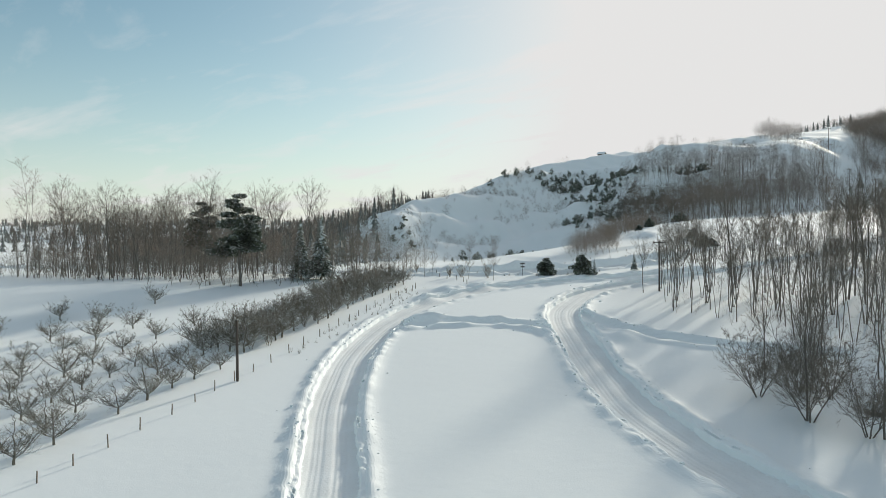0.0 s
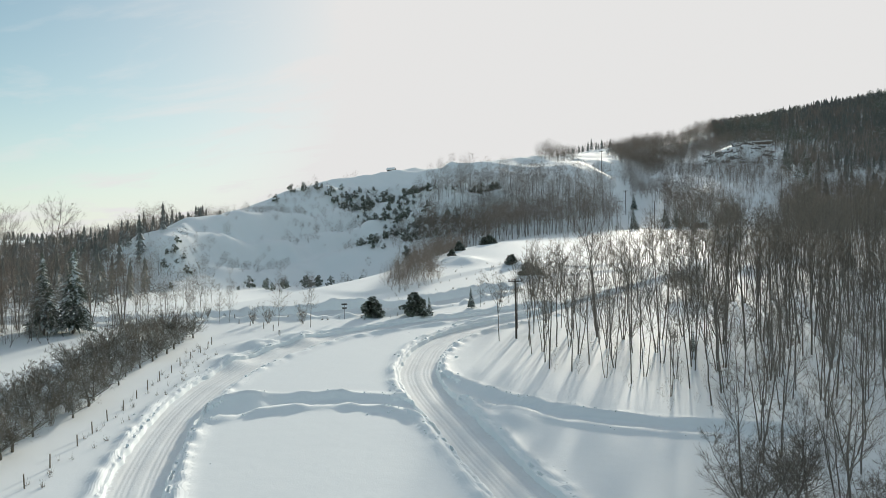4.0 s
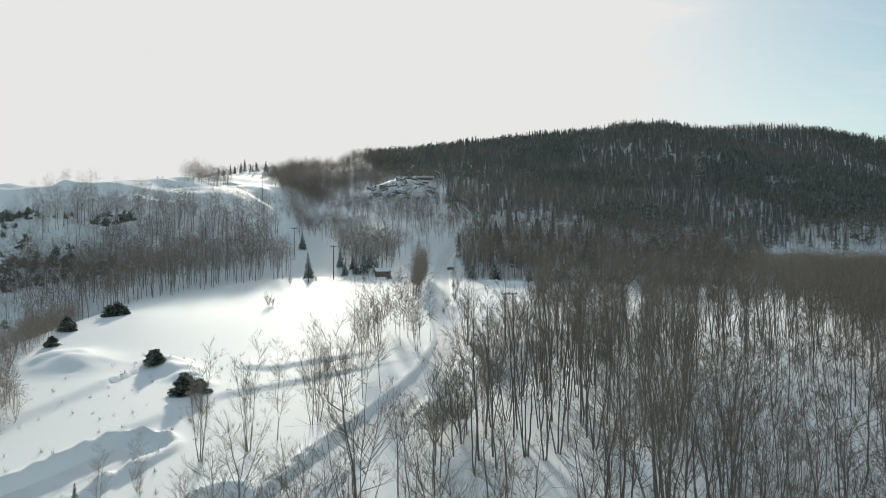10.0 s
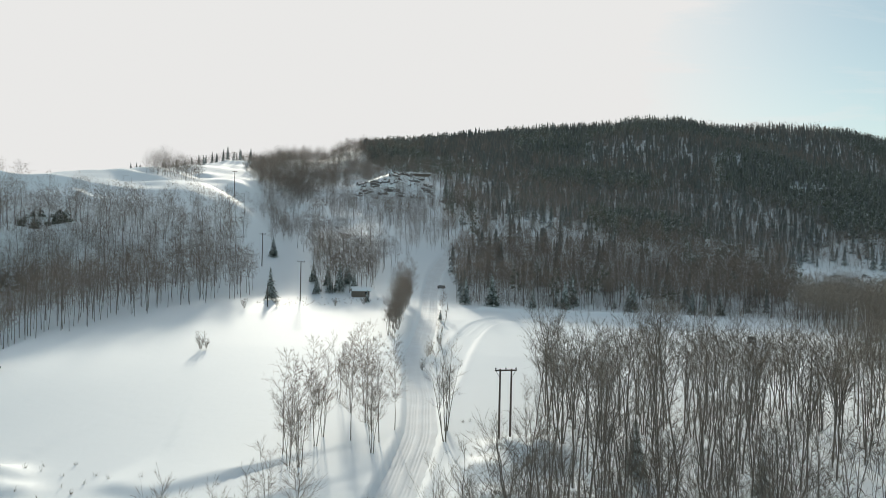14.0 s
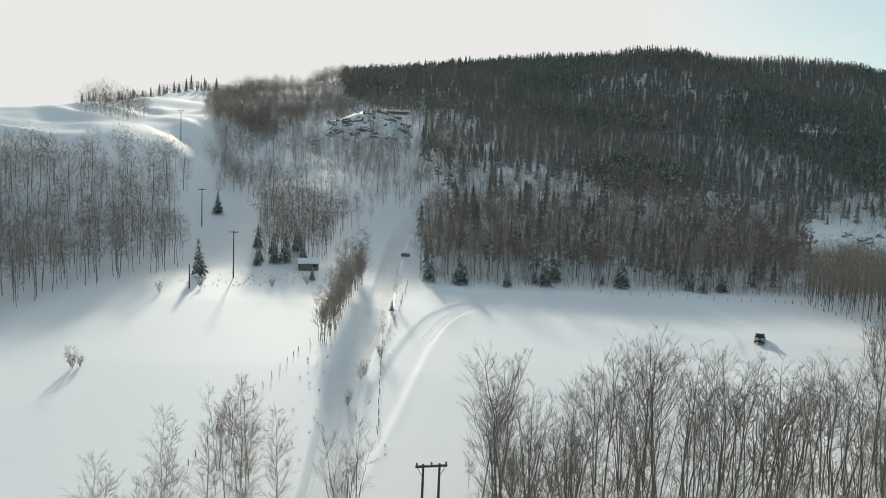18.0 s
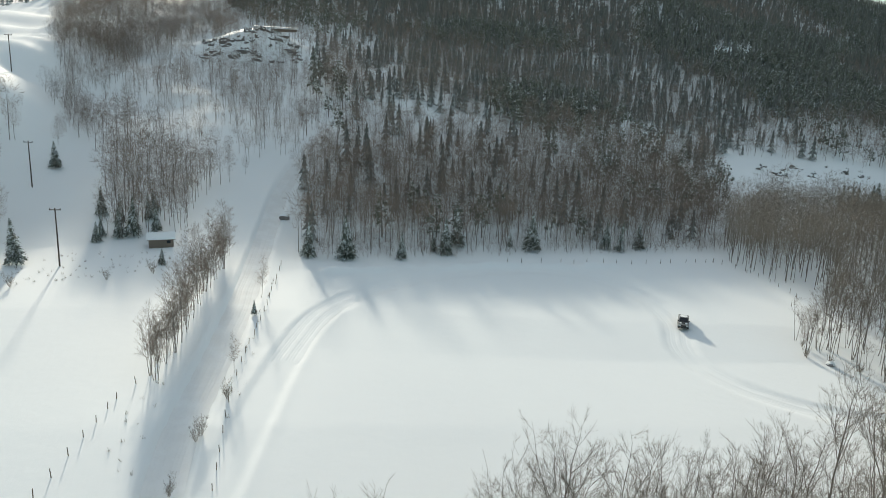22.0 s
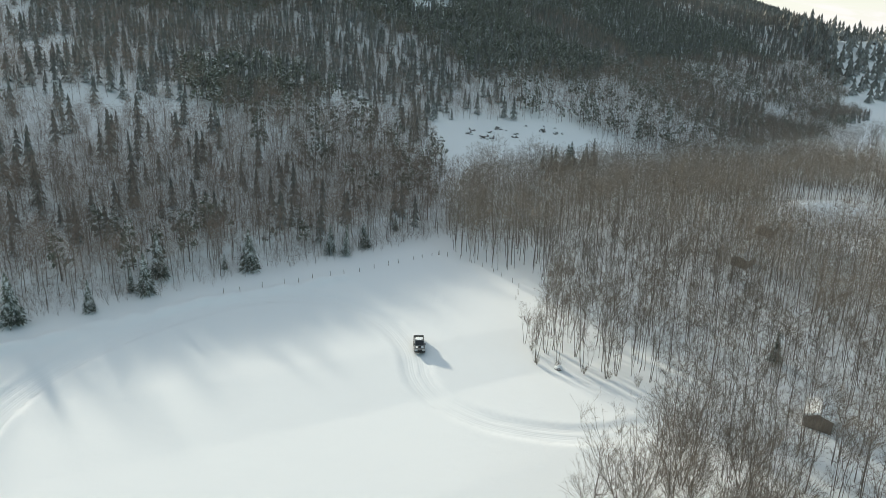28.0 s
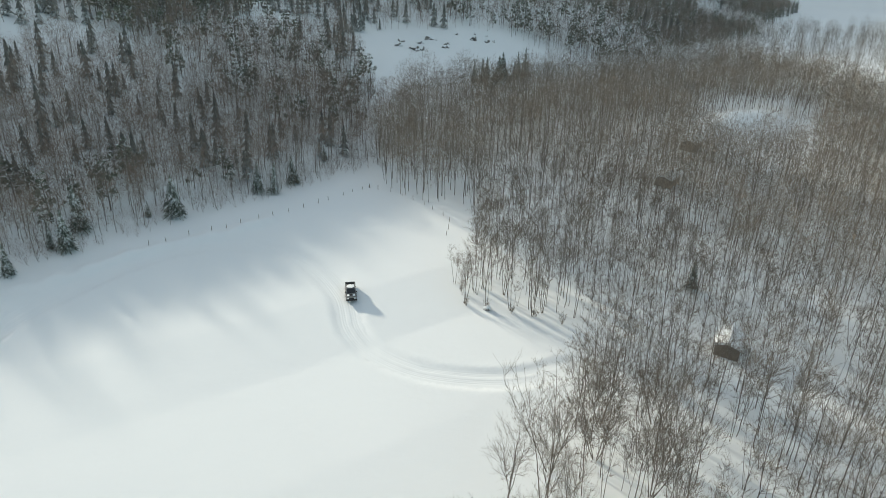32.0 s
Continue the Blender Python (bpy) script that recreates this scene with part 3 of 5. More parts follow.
def pine_shape(seed, height, width, clumps=9, needles=26, base=0.45, round_=5, flat=0.75, spread=0.6):
    rng = np.random.default_rng(seed)
    trunk, crown = Shape(), Shape()
    top = rng.normal(0, 0.04 * height, 2)
    trunk.tube([(0, 0, -0.2), (top[0] * 0.3, top[1] * 0.3, height * 0.5), (top[0], top[1], height * 0.95)], [0.016 * height + 0.02, 0.011 * height + 0.01, 0.02], round_)
    for k in range(clumps):
        f = base + (1 - base) * (k + 0.6) / clumps
        r = width / 2 * (1 - (f - base) / (1.12 - base)) ** 0.6
        a = rng.uniform(0, 6.28)
        c = np.array([top[0] * f + np.cos(a) * r * rng.uniform(0.15, spread), top[1] * f + np.sin(a) * r * rng.uniform(0.15, spread), height * f])
        if round_ > 3:
            trunk.tube([(top[0] * f, top[1] * f, height * f - 0.3 * r), c], [0.03, 0.012], 3)
        size = np.array([r * 0.75, r * 0.75, r * 0.42]) * rng.uniform(0.8, 1.25)
        d = rng.normal(size=(needles, 3))
        d /= np.linalg.norm(d, axis=1)[:, None]
        d[:, 2] = d[:, 2] * flat + 0.1
        s = c + d * size * rng.uniform(0.15, 0.5, (needles, 1))
        e = c + d * size * rng.uniform(0.85, 1.25, (needles, 1))
        crown.blades(e, s, np.linalg.norm(size) * rng.uniform(0.3, 0.6, needles) * min(1.0, 5.2 / math.sqrt(needles)), rng)
    return trunk, crown


def faint_shape(seed, height, split=0.42, leaders=3, width=0.15, side=7, twigs=110, wide=0.055):
    """A leafless tree for the far woods: thin stems inside a rounded haze of fine twigs."""
    rng = np.random.default_rng(seed)
    trunk, crown = Shape(), Shape()
    lean = rng.normal(0, 0.035, 2) * height
    fork = np.array([lean[0] * split, lean[1] * split, height * split])
    r0 = 0.0046 * height + 0.012
    trunk.tube([(0, 0, -0.3), fork * 0.5 + rng.normal(0, 0.1, 3), fork], [r0 * 1.2, r0, r0 * 0.8], 3)
    for k in range(leaders):
        ang = 6.283 * k / leaders + rng.uniform(0, 1)
        out = width * height * (rng.uniform(0.1, 0.3) if k == 0 else rng.uniform(0.5, 1.0))
        top = np.array([lean[0] + np.cos(ang) * out, lean[1] + np.sin(ang) * out, height * (1 if k == 0 else rng.uniform(0.7, 0.92))])
        mid = fork + (top - fork) * 0.5 + np.array([np.cos(ang), np.sin(ang), 0]) * out * 0.25
        trunk.tube([fork, mid, fork + (top - fork) * 0.8], [r0 * 0.5, r0 * 0.28, 0.008], 3)
    n = side * leaders + twigs
    d = rng.normal(size=(n, 3))
    d *= rng.uniform(0.1, 1.0, (n, 1)) ** 0.42 / np.linalg.norm(d, axis=1)[:, None]
    mid = np.array([lean[0] * 0.8, lean[1] * 0.8, height * (split * 0.8 + 0.97) / 2])
    size = np.array([width * 1.5, width * 1.5, (0.97 - split * 0.8) / 2]) * height
    p = mid + d * size
    p[:, :2] *= (0.7 + 0.3 * np.cos((p[:, 2:3] - mid[2]) / size[2] * 1.4))
    w = d * np.array([0.9, 0.9, 0.25]) + rng.normal(0, 0.42, (n, 3)) + np.array([0, 0, 0.42])
    w *= height * rng.uniform(0.05, 0.12, (n, 1)) / np.linalg.norm(w, axis=1)[:, None]
    crown.blades(p - w * 0.5, p + w * 0.5, rng.uniform(0.6, 1.2, n) * wide, rng)
    return trunk, crown


def mid_shape(seed, height, **habit):
    """A leafless tree of fewer, stouter twigs, for the middle distance."""
    boles, limbs, twigs = bare_shape(seed, height, fine=7, tips=1, thick=2.3, **habit)
    for b in boles:
        limbs.add(*b.done())
    return limbs, twigs


def scatter(region, gap, seed, jitter=0.42):
    """Points about gap metres apart inside a polygon."""
    rng = np.random.default_rng(seed)
    p = np.array(region, float)
    lo, hi = p.min(0), p.max(0)
    gx, gy = np.meshgrid(np.arange(lo[0], hi[0], gap), np.arange(lo[1], hi[1], gap))
    q = np.stack([gx.ravel(), gy.ravel()], 1) + rng.uniform(-jitter, jitter, (gx.size, 2)) * gap
    return q[inside(region, q)]


def inside(region, q):
    p = np.array(region, float)
    hit = np.zeros(len(q), bool)
    for (ax, ay), (bx, by) in zip(p, np.roll(p, -1, 0)):
        cross = (ay > q[:, 1]) != (by > q[:, 1])
        with np.errstate(divide="ignore", invalid="ignore"):
            hit ^= cross & (q[:, 0] < (bx - ax) * (q[:, 1] - ay) / (by - ay) + ax)
    return hit


def clumped(q, seed, level=-0.55):
    """Places thinned into clumps with gaps between."""
    return q[swell(q[:, 0], q[:, 1], 11, seed) + 0.5 * swell(q[:, 0], q[:, 1], 4, seed + 1) > level]


def frayed(region, q, seed, deep=8.0):
    """Places kept off the border of a region in an uneven way."""
    d = np.abs(along([*region, region[0]], q[:, 0], q[:, 1])[0])
    return q[d > deep * np.clip(0.45 + 0.8 * swell(q[:, 0], q[:, 1], 9, seed), 0, 1)]


def off_roads(q, margin=1.0):
    keep = np.ones(len(q), bool)
    for line, half, _, _ in CURVES:
        keep &= np.abs(along(line, q[:, 0], q[:, 1])[0]) > half + margin
    return q[keep]


def plant(kinds, places, group, seed, sizes=(0.8, 1.15)):
    """Copies of ready-made trees, each a thing of its own."""
    rng = np.random.default_rng(seed)
    zs = surface(places[:, 0], places[:, 1]) if len(places) else ()
    for (x, y), z in zip(places, zs):
        k = rng.integers(len(kinds))
        s = rng.uniform(*sizes)
        ob = copy_thing(kinds[k], pose(x, y, z, rng.normal(0, 1.5), rng.normal(0, 1.5), rng.uniform(0, 360)) @ Matrix.Scale(s, 4))
        tagged(ob, group=group)


def mass(name, label, shapes, mats, places, seed, sizes=(0.75, 1.2), category="woods"):
    """Far trees, too many to count, as one mesh."""
    rng = np.random.default_rng(seed)
    zs = surface(places[:, 0], places[:, 1])
    ready = []
    for trunk, crown in shapes:
        (v1, t1), (v2, t2) = trunk.done(), crown.done()
        ready.append((np.r_[v1, v2], np.r_[t1, t2 + len(v1)], np.r_[np.zeros(len(t1), int), np.ones(len(t2), int)]))
    vs, ts, ms, n = [], [], [], 0
    kind = rng.integers(0, len(ready), len(places))
    size, turn = rng.uniform(*sizes, len(places)), rng.uniform(0, 6.28, len(places))
    for k, (v, t, m) in enumerate(ready):
        at = np.where(kind == k)[0]
        if not len(at):
            continue
        c, s = np.cos(turn[at])[:, None], np.sin(turn[at])[:, None]
        w = np.stack([(v[None, :, 0] * c - v[None, :, 1] * s) * size[at][:, None] + places[at, 0][:, None],
                      (v[None, :, 0] * s + v[None, :, 1] * c) * size[at][:, None] + places[at, 1][:, None],
                      v[None, :, 2] * size[at][:, None] + zs[at][:, None]], 2)
        vs.append(w.reshape(-1, 3))
        ts.append((t[None] + (np.arange(len(at)) * len(v))[:, None, None] + n).reshape(-1, 3))
        ms.append(np.tile(m, len(at)))
        n += w.shape[0] * w.shape[1]
    me = mesh_of(name, np.concatenate(vs), np.concatenate(ts), *mats, index=np.concatenate(ms))
    return tagged(new(name, me), label, category, kind="stuff")


def tree_thing(name, label, category, shapes, mats):
    """The first of a kind of tree, from which the others are copied."""
    ob = thing(name, label, category)
    boles = shapes[0] if isinstance(shapes[0], list) else [shapes[0]]
    for bole in boles:
        part("trunk" if len(boles) == 1 else "stem", bole, mats[0], ob)
    if len(shapes) == 3:
        (v1, t1), (v2, t2) = shapes[1].done(), shapes[2].done()
        index = np.r_[np.zeros(len(t1), int), np.ones(len(t2), int)]
        part("crown", mesh_of("crown", np.r_[v1, v2], np.r_[t1, t2 + len(v1)], *mats, index=index), None, ob)
    else:
        part("crown", shapes[1], mats[1], ob)
    return ob


def drop_thing(ob):
    for o in (*ob.children_recursive, ob):
        bpy.data.objects.remove(o)



# the grove beside the lane: tall alders, each one standing alone
ALDERS = [tree_thing("bare_tree", "tall leafless grey-brown alder with fine twigs in snow", "tree", bare_shape(10 + i, 15 + i * 0.5, split=0.5 + 0.04 * i, leaders=5, width=0.18, side=12, fine=7, reach=0.19, tips=3, twist=0.05, rise=(0.2, 1.1), drop=0.82, girth=0.8), (M_BARK, M_TWIG)) for i in range(4)]
ALDERS += [tree_thing("bare_tree", "leafless grey-brown alder clump with several slender stems", "tree", bare_shape(30 + i, 14, split=0.56, leaders=3, width=0.13, side=11, fine=7, stems=2 + i % 3, fan=0.15, reach=0.18, tips=3, twist=0.06, rise=(0.2, 1.15), drop=0.7, girth=0.9), (M_BARK, M_TWIG)) for i in range(4)]
BIRCHES = [tree_thing("birch", "leafless young birch with pale stem and reddish twigs", "tree", bare_shape(40 + i, 11, split=0.2, leaders=2, width=0.09, side=30, fine=7, reach=0.19, fall=0.1, rise=(0.3, 1.1), tips=3, twist=0.05, girth=0.72), (M_BIRCH, M_BIRCHTWIG)) for i in range(3)]
BIRCHES += [tree_thing("birch", "clump of slender leafless birches with reddish twigs", "tree", bare_shape(44 + i, 10, split=0.24, leaders=3, width=0.1, side=13, fine=7, stems=3, fan=0.14, reach=0.19, rise=(0.3, 1.2), twist=0.05, girth=0.72, tips=3), (M_BIRCH, M_BIRCHTWIG)) for i in range(2)]
WILLOWS = [tree_thing("willow_bush", "broad leafless goat willow with many crooked stems", "tree", bare_shape(50 + i, 5.9, split=0.22, leaders=6, width=0.52, side=13, fine=8, twist=0.07, stems=4, fan=0.52, reach=0.3, rise=(-0.1, 0.8), drop=0.5, girth=1.35, tips=3), (M_BARK, M_TWIG)) for i in range(3)]
BROADS = [tree_thing("broad_tree", "broad leafless grey tree with a rounded fan of upright twigs", "tree", bare_shape(60 + i, 12, split=0.34, leaders=7, width=0.27, side=11, fine=6, twist=0.05, stems=4, fan=0.36, reach=0.19, drop=0.78, rise=(0.35, 1.2), girth=0.75, tips=2), (M_BARK, M_TWIG)) for i in range(3)]
SHRUBS = [tree_thing("shrub", "leafless grey-brown roadside shrub in the snow", "shrub", bare_shape(55 + i, 3.2, split=0.15, leaders=4, width=0.3, side=8, fine=6, stems=4, fan=0.35, reach=0.28, drop=0.5, rise=(0.4, 1.2)), (M_SHRUB, M_SHRUB)) for i in range(3)]
APPLES = [tree_thing("apple_tree", "gnarled leafless apple tree with a low spreading crown", "tree", bare_shape(70 + i, 2.7, split=0.3, leaders=9, width=0.8, side=13, fine=7, twist=0.12, stems=1, reach=0.3, rise=(-0.25, 0.8), drop=0.5, girth=3.2, tips=3), (M_APPLE, M_APPLE)) for i in range(4)]
SPRUCES = [tree_thing("spruce", "young dark green spruce dusted with snow", "tree", spruce_shape(90 + i, 8.0, (4.4, 3.4, 5.0, 3.9)[i], 24, 15), (M_BARK, M_SPRUCE)) for i in range(4)]
PINES = [tree_thing("pine", "small bushy green pine with snow on its boughs", "tree", pine_shape(95 + i, 3.6, 4.4, 18, 240, base=0.02, flat=0.5), (M_BARK, M_PINE)) for i in range(3)]
TALL_PINES = [tree_thing("tall_pine", "tall dark pine with a bare lower trunk", "tree", pine_shape(98 + i, 16, 7.0, 13, 320, base=0.34, flat=0.62, spread=1.0), (M_BARK, M_PINE)) for i in range(2)]


def at(*pairs):
    return np.array(pairs, float)


GROVE = [(-7.5, 37), (3, 34.5), (13, 22), (15.5, 9), (27, 6), (44, 0), (60, 30), (66, 100), (86, 163), (60, 157), (24, 152), (22.5, 138), (19, 113), (7, 92), (-2, 74), (-8, 58)]
WOODS = [(44, 0), (120, -20), (240, 60), (330, 180), (330, 300), (268, 302), (218, 314), (166, 310), (130, 274), (120, 250), (127, 229), (112, 214), (105, 203), (113, 193), (117, 183), (108, 180), (86, 163), (66, 100), (60, 30)]
KNOB = [(224, 224), (246, 216), (272, 226), (276, 246), (252, 254), (230, 246)]
grove = off_roads(scatter(GROVE, 3.4, 3))
grove = grove[(grove[:, 1] < 58) | (np.arange(len(grove)) % 20 < 13)]
order = np.argsort(np.abs(along([(24, 10), (12, 24), (4, 40), (10, 90), (30, 130), (60, 152), (84, 162)], grove[:, 0], grove[:, 1])[0]))
grove = grove[order]
near_field = (grove[:, 1] < 29) & (grove[:, 0] < 42)
grove = grove[~near_field | (np.arange(len(grove)) % 5 < 1)]
lane_side = np.abs(along(LANE, grove[:270, 0], grove[:270, 1])[0])
young = (grove[:270, 1] < 52) | (lane_side < 13) & (grove[:270, 1] < 112)
plant(ALDERS, grove[:270][young], "alder grove", 4, (0.52, 0.84))
plant(ALDERS, grove[:270][~young], "alder grove", 204, (0.88, 1.16))
plant(BIRCHES[3:] + ALDERS[4:], at((104.6, 203), (108, 201), (112.6, 194), (113, 202), (109, 208), (117, 198), (106, 205.5), (110.5, 197.5), (111, 205), (115, 194), (107, 209), (108.6, 205), (110.4, 212), (119, 190)), "trees at the field's corner", 41, (0.55, 0.85))
plant(SHRUBS, at((104.3, 202.3), (107, 199.8), (110, 196.6), (113, 193.6), (106.5, 206.5), (115.5, 189.5)), "bushes at the field's corner", 111, (0.6, 1.0))
plant(WILLOWS, at((16.4, 7.4), (21.4, 3.4), (25.5, 2.2), (31, 1), (18.6, 10.5)), "willows by the field", 11, (0.95, 1.2))
plant(ALDERS[:3], at((21.2, 3.5), (26.4, 2.4), (29, 6)), "tall alders by the field", 112, (0.68, 0.9))
plant(BROADS[:1], at((11, 95), (16.5, 103)), "old trees by the lane", 113, (0.95, 1.1))
plant(WILLOWS, at((2.6, 88), (5.4, 91)), "bushes by the lane", 114, (1.0, 1.3))
plant(BROADS, at((88, 165), (95, 163.5), (96, 155), (103, 158), (108, 164), (101, 168)), "broad trees at the wood's edge", 12, (1.2, 1.42))

# birches and shrubs along the lane and the upper road
ROW_W = at((-20.6, 82), (-16.6, 85), (-14.2, 88.3), (-11.2, 93.4), (-9.6, 98), (-8.1, 100.6), (-10.5, 94.5), (-3.9, 108.3), (-6, 104), (-7.4, 125.4), (-5.2, 130.8), (-6.1, 125), (-8.5, 128), (1.2, 136.1), (4.0, 137.2),
           (-4.0, 149), (-3.2, 151.5), (-2, 143), (0.2, 139.5), (-4.6, 134), (-1.2, 133), (-0.5, 147), (-6.8, 139), (1.5, 129.5), (2.2, 133))
plant(BIRCHES, ROW_W, "birches along the lane", 13, (0.85, 1.3))
hedge_row = np.stack([np.interp(np.arange(0, 1, 0.022), [0, 1], [2.6, 6.4]), np.interp(np.arange(0, 1, 0.022), [0, 1], [190, 243])], 1)
hedge_row += np.random.default_rng(5).uniform(-0.9, 0.9, hedge_row.shape)
plant(BIRCHES, hedge_row, "birch thicket beside the lane", 14, (0.7, 1.15))
plant(BIRCHES[:3], at((14.2, 220), (12.2, 193), (25, 150), (22.5, 148), (-47.4, 46), (-42.6, 47), (-57, 44.5), (-66, 48), (-25.5, 69.7), (-56, 45.5), (-23.5, 74), (-20, 80.4)), "single birches", 15, (0.5, 0.75))
plant(ALDERS[4:], at((10.2, 134), (10.6, 138)), "roadside trees", 16, (0.85, 0.95))
plant(ALDERS[:5], at((-10, 47), (-11.5, 53.5), (-9, 58), (-14.4, 48), (-8.5, 43), (-12, 61), (-6, 40), (-13.6, 52.4), (-11, 49.6), (-12.4, 56.4), (-9.4, 51), (-10.6, 54.6), (-14.6, 56)), "trees round the power pole", 116, (0.55, 0.75))
plant(SHRUBS, at((9.5, 177.4), (9.9, 178.2), (8.2, 168), (-31, 176.8), (-30.2, 177.6), (-25.9, 224.7), (-32.6, 219.6), (-5.1, 231.3), (-12, 228), (12, 186), (-24, 74.8), (-50, 47), (-52, 46), (-60, 45.5), (-45, 48.5)), "roadside shrubs", 17, (0.6, 1.2))

# orchard and the overgrown hedge below it
ORCHARD = at((-19.7, -36.7), (-21.3, -33.5), (-24.3, -27.3), (-26, -24), (-28.6, -17.9), (-29.8, -14.4), (-29.1, -33.2), (-31.9, -29.9), (-33.7, -26.6), (-35.7, -23.1), (-37.8, -19.6), (-41.5, -29.2), (-58.4, -20.6),
             (-41.5, -10.4), (-69.2, -1.9), (-63.9, -12.5), (-27.5, -20.8), (-33, -19.5), (-35.5, -16), (-31.5, -36.5), (-36, -32), (-39.5, -26), (-42.5, -22), (-45.5, -17.5), (-44.5, -31), (-48, -27), (-51, -22), (-54, -17),
             (-34, -39), (-39, -36), (-25, -38), (-48.5, -12), (-57, -11), (-52, -5), (-24.5, -33), (-27.6, -29.5), (-36.5, -12.5), (-62, -26), (-55, -30), (-68, -16))
plant(APPLES, ORCHARD, "orchard", 18, (1.0, 1.4))
line = smooth_line([(-33.8, -8.6), (-36, -3), (-39.5, 5.4), (-46, 19), (-54, 36)], 2.0)
rng = np.random.default_rng(6)
hedge = np.concatenate([line + rng.uniform(-0.7, 0.7, line.shape) + np.array([-0.9, -0.4]) * k for k in (0.3, 2.6, 4.9, 7.2)])
plant(SHRUBS + APPLES, hedge, "overgrown hedge", 19, (1.0, 1.5))

# spruces and pines that stand by themselves
plant(PINES, at((-32.4, 60.2), (-38.3, 57.2)), "roadside pines", 20, (0.8, 1.15))
plant(SPRUCES, at((-30.4, 61), (-26.6, 68.6), (13.5, 212.4), (-4.6, 236.5), (9, 50), (17, 63)), "small spruces", 21, (0.28, 0.42))
plant(PINES, at((-26.7, 104.8), (-28.4, 104), (-36.6, 117.6), (-37.4, 119), (-54.8, 152), (-56.4, 151.2), (-58.6, 139), (-57.4, 137.4), (-55.4, 126.6), (-54, 152.8)), "pine bushes on the terrace", 22, (0.42, 0.75))
EDGE_SPRUCES = at((23.7, 241), (25.4, 242), (31.2, 240), (39, 242.5), (42.2, 242), (47.6, 246), (51.5, 246.5), (60, 247), (72, 251), (90.1, 256.5), (92, 257.5), (93.6, 256), (104, 262), (109.1, 263), (118, 270), (-29.7, 233.9), (-28.4, 236),
                   (-17, 249.5), (-18.6, 251), (-10.4, 250), (-12, 253), (-37.5, 288), (-15, 256), (-20, 258), (-13, 262), (-17, 266), (-9, 258), (-22, 263), (-11, 248), (-19, 246), (-14, 250), (35, 246), (56, 251), (66, 252), (83, 256))
EDGE_SPRUCES = EDGE_SPRUCES[np.arange(len(EDGE_SPRUCES)) % 3 != 1]
EDGE_SPRUCES = EDGE_SPRUCES + np.random.default_rng(22).normal(0, 1.3, EDGE_SPRUCES.shape) + np.array([0, 5.0])
plant(SPRUCES, EDGE_SPRUCES, "spruces along the forest edge", 23, (0.4, 1.25))
plant(SPRUCES, at((148, 186), (31.5, 126), (44, 122)), "spruces among the bare trees", 124, (0.6, 0.9))
plant(SPRUCES, at((204, 321), (207.5, 320), (211, 322), (215, 320), (219, 322), (224, 321), (228, 323), (229.5, 321), (256, 305), (260, 303)), "spruces below the clearing", 24, (0.8, 1.5))

# the far left bank of trees beyond the orchard
plant(BIRCHES[:3], at((-111, 0.4), (-114, 2), (-117, -4)), "tall birches by the stream", 25, (1.7, 2.2))
BANK = [(-126, -8), (-108, -3), (-90, 0), (-76, 8), (-71, 20), (-69, 38), (-60, 44), (-64, 49), (-78, 38), (-100, 28), (-130, 22)]
plant(ALDERS + BIRCHES, off_roads(scatter(BANK, 3.7, 26)), "trees along the stream", 27, (0.75, 1.2))
plant(TALL_PINES, at((-73.2, 15.4), (-98, 22)), "tall pines by the stream", 28, (0.85, 1.0))
plant(SPRUCES, at((-73.5, 28.5), (-75.5, 30), (-71.6, 31.5)), "dark spruces by the stream", 29, (1.25, 1.6))

# brown thicket on the rim between terrace and gravel pit
RIM = [(-44, 77), (-42, 92), (-53, 108), (-57, 124), (-64, 160), (-72, 163), (-64, 128), (-57, 102), (-49, 80)]
plant(BIRCHES[:3], scatter(RIM, 3.2, 31), "thicket on the rim of the gravel pit", 32, (0.3, 0.6))
for kinds in (ALDERS, BIRCHES, WILLOWS, BROADS, SHRUBS, APPLES, SPRUCES, PINES, TALL_PINES):
    for k in kinds:
        drop_thing(k)

# woods too wide to count
stand_shapes = [faint_shape(260 + i, 15.5, split=0.34 + 0.04 * i, width=0.15 + 0.02 * i, twigs=150, wide=0.09) for i in range(5)]
thin = [faint_shape(60 + i, 14.5, split=0.3 + 0.03 * i, width=0.15, twigs=200, wide=0.075) for i in range(6)]
woods = clumped(off_roads(scatter(WOODS, 2.8, 5)), 205, -0.75)
woods = woods[~inside(KNOB, woods) | (np.arange(len(woods)) % 9 == 0)]
middle = [mid_shape(360 + i, 15, split=0.42 + 0.05 * i, leaders=3, width=0.16 + 0.015 * i, side=10, reach=0.2, twist=0.05, rise=(0.2, 1.0), girth=0.58) for i in range(4)]
middle += [mid_shape(370 + i, 13, split=0.4, leaders=2, width=0.15, side=9, stems=2, fan=0.16, reach=0.2, twist=0.05, rise=(0.2, 1.0), girth=0.62) for i in range(2)]
close = (woods[:, 0] < 168) & (woods[:, 1] > 100) & (woods[:, 1] < 240)
CLOSE = [(86, 163), (108, 180), (117, 183), (113, 193), (105, 203), (112, 214), (127, 229), (124, 240), (168, 240), (168, 100), (66, 100)]
near = frayed(CLOSE, clumped(off_roads(scatter(CLOSE, 2.8, 105)), 107, -0.62), 108, 5.0)
mass("alder_woods", "leafless alder wood with snow lying between the stems", middle, (M_BARK, M_TWIG), np.r_[grove[270:], near], 106, (0.5, 1.15))
mass("bare_woods", "dense leafless grey-brown deciduous woods on snow", stand_shapes, (M_BARK, M_TWIG), woods[~close], 6, (0.5, 1.12))
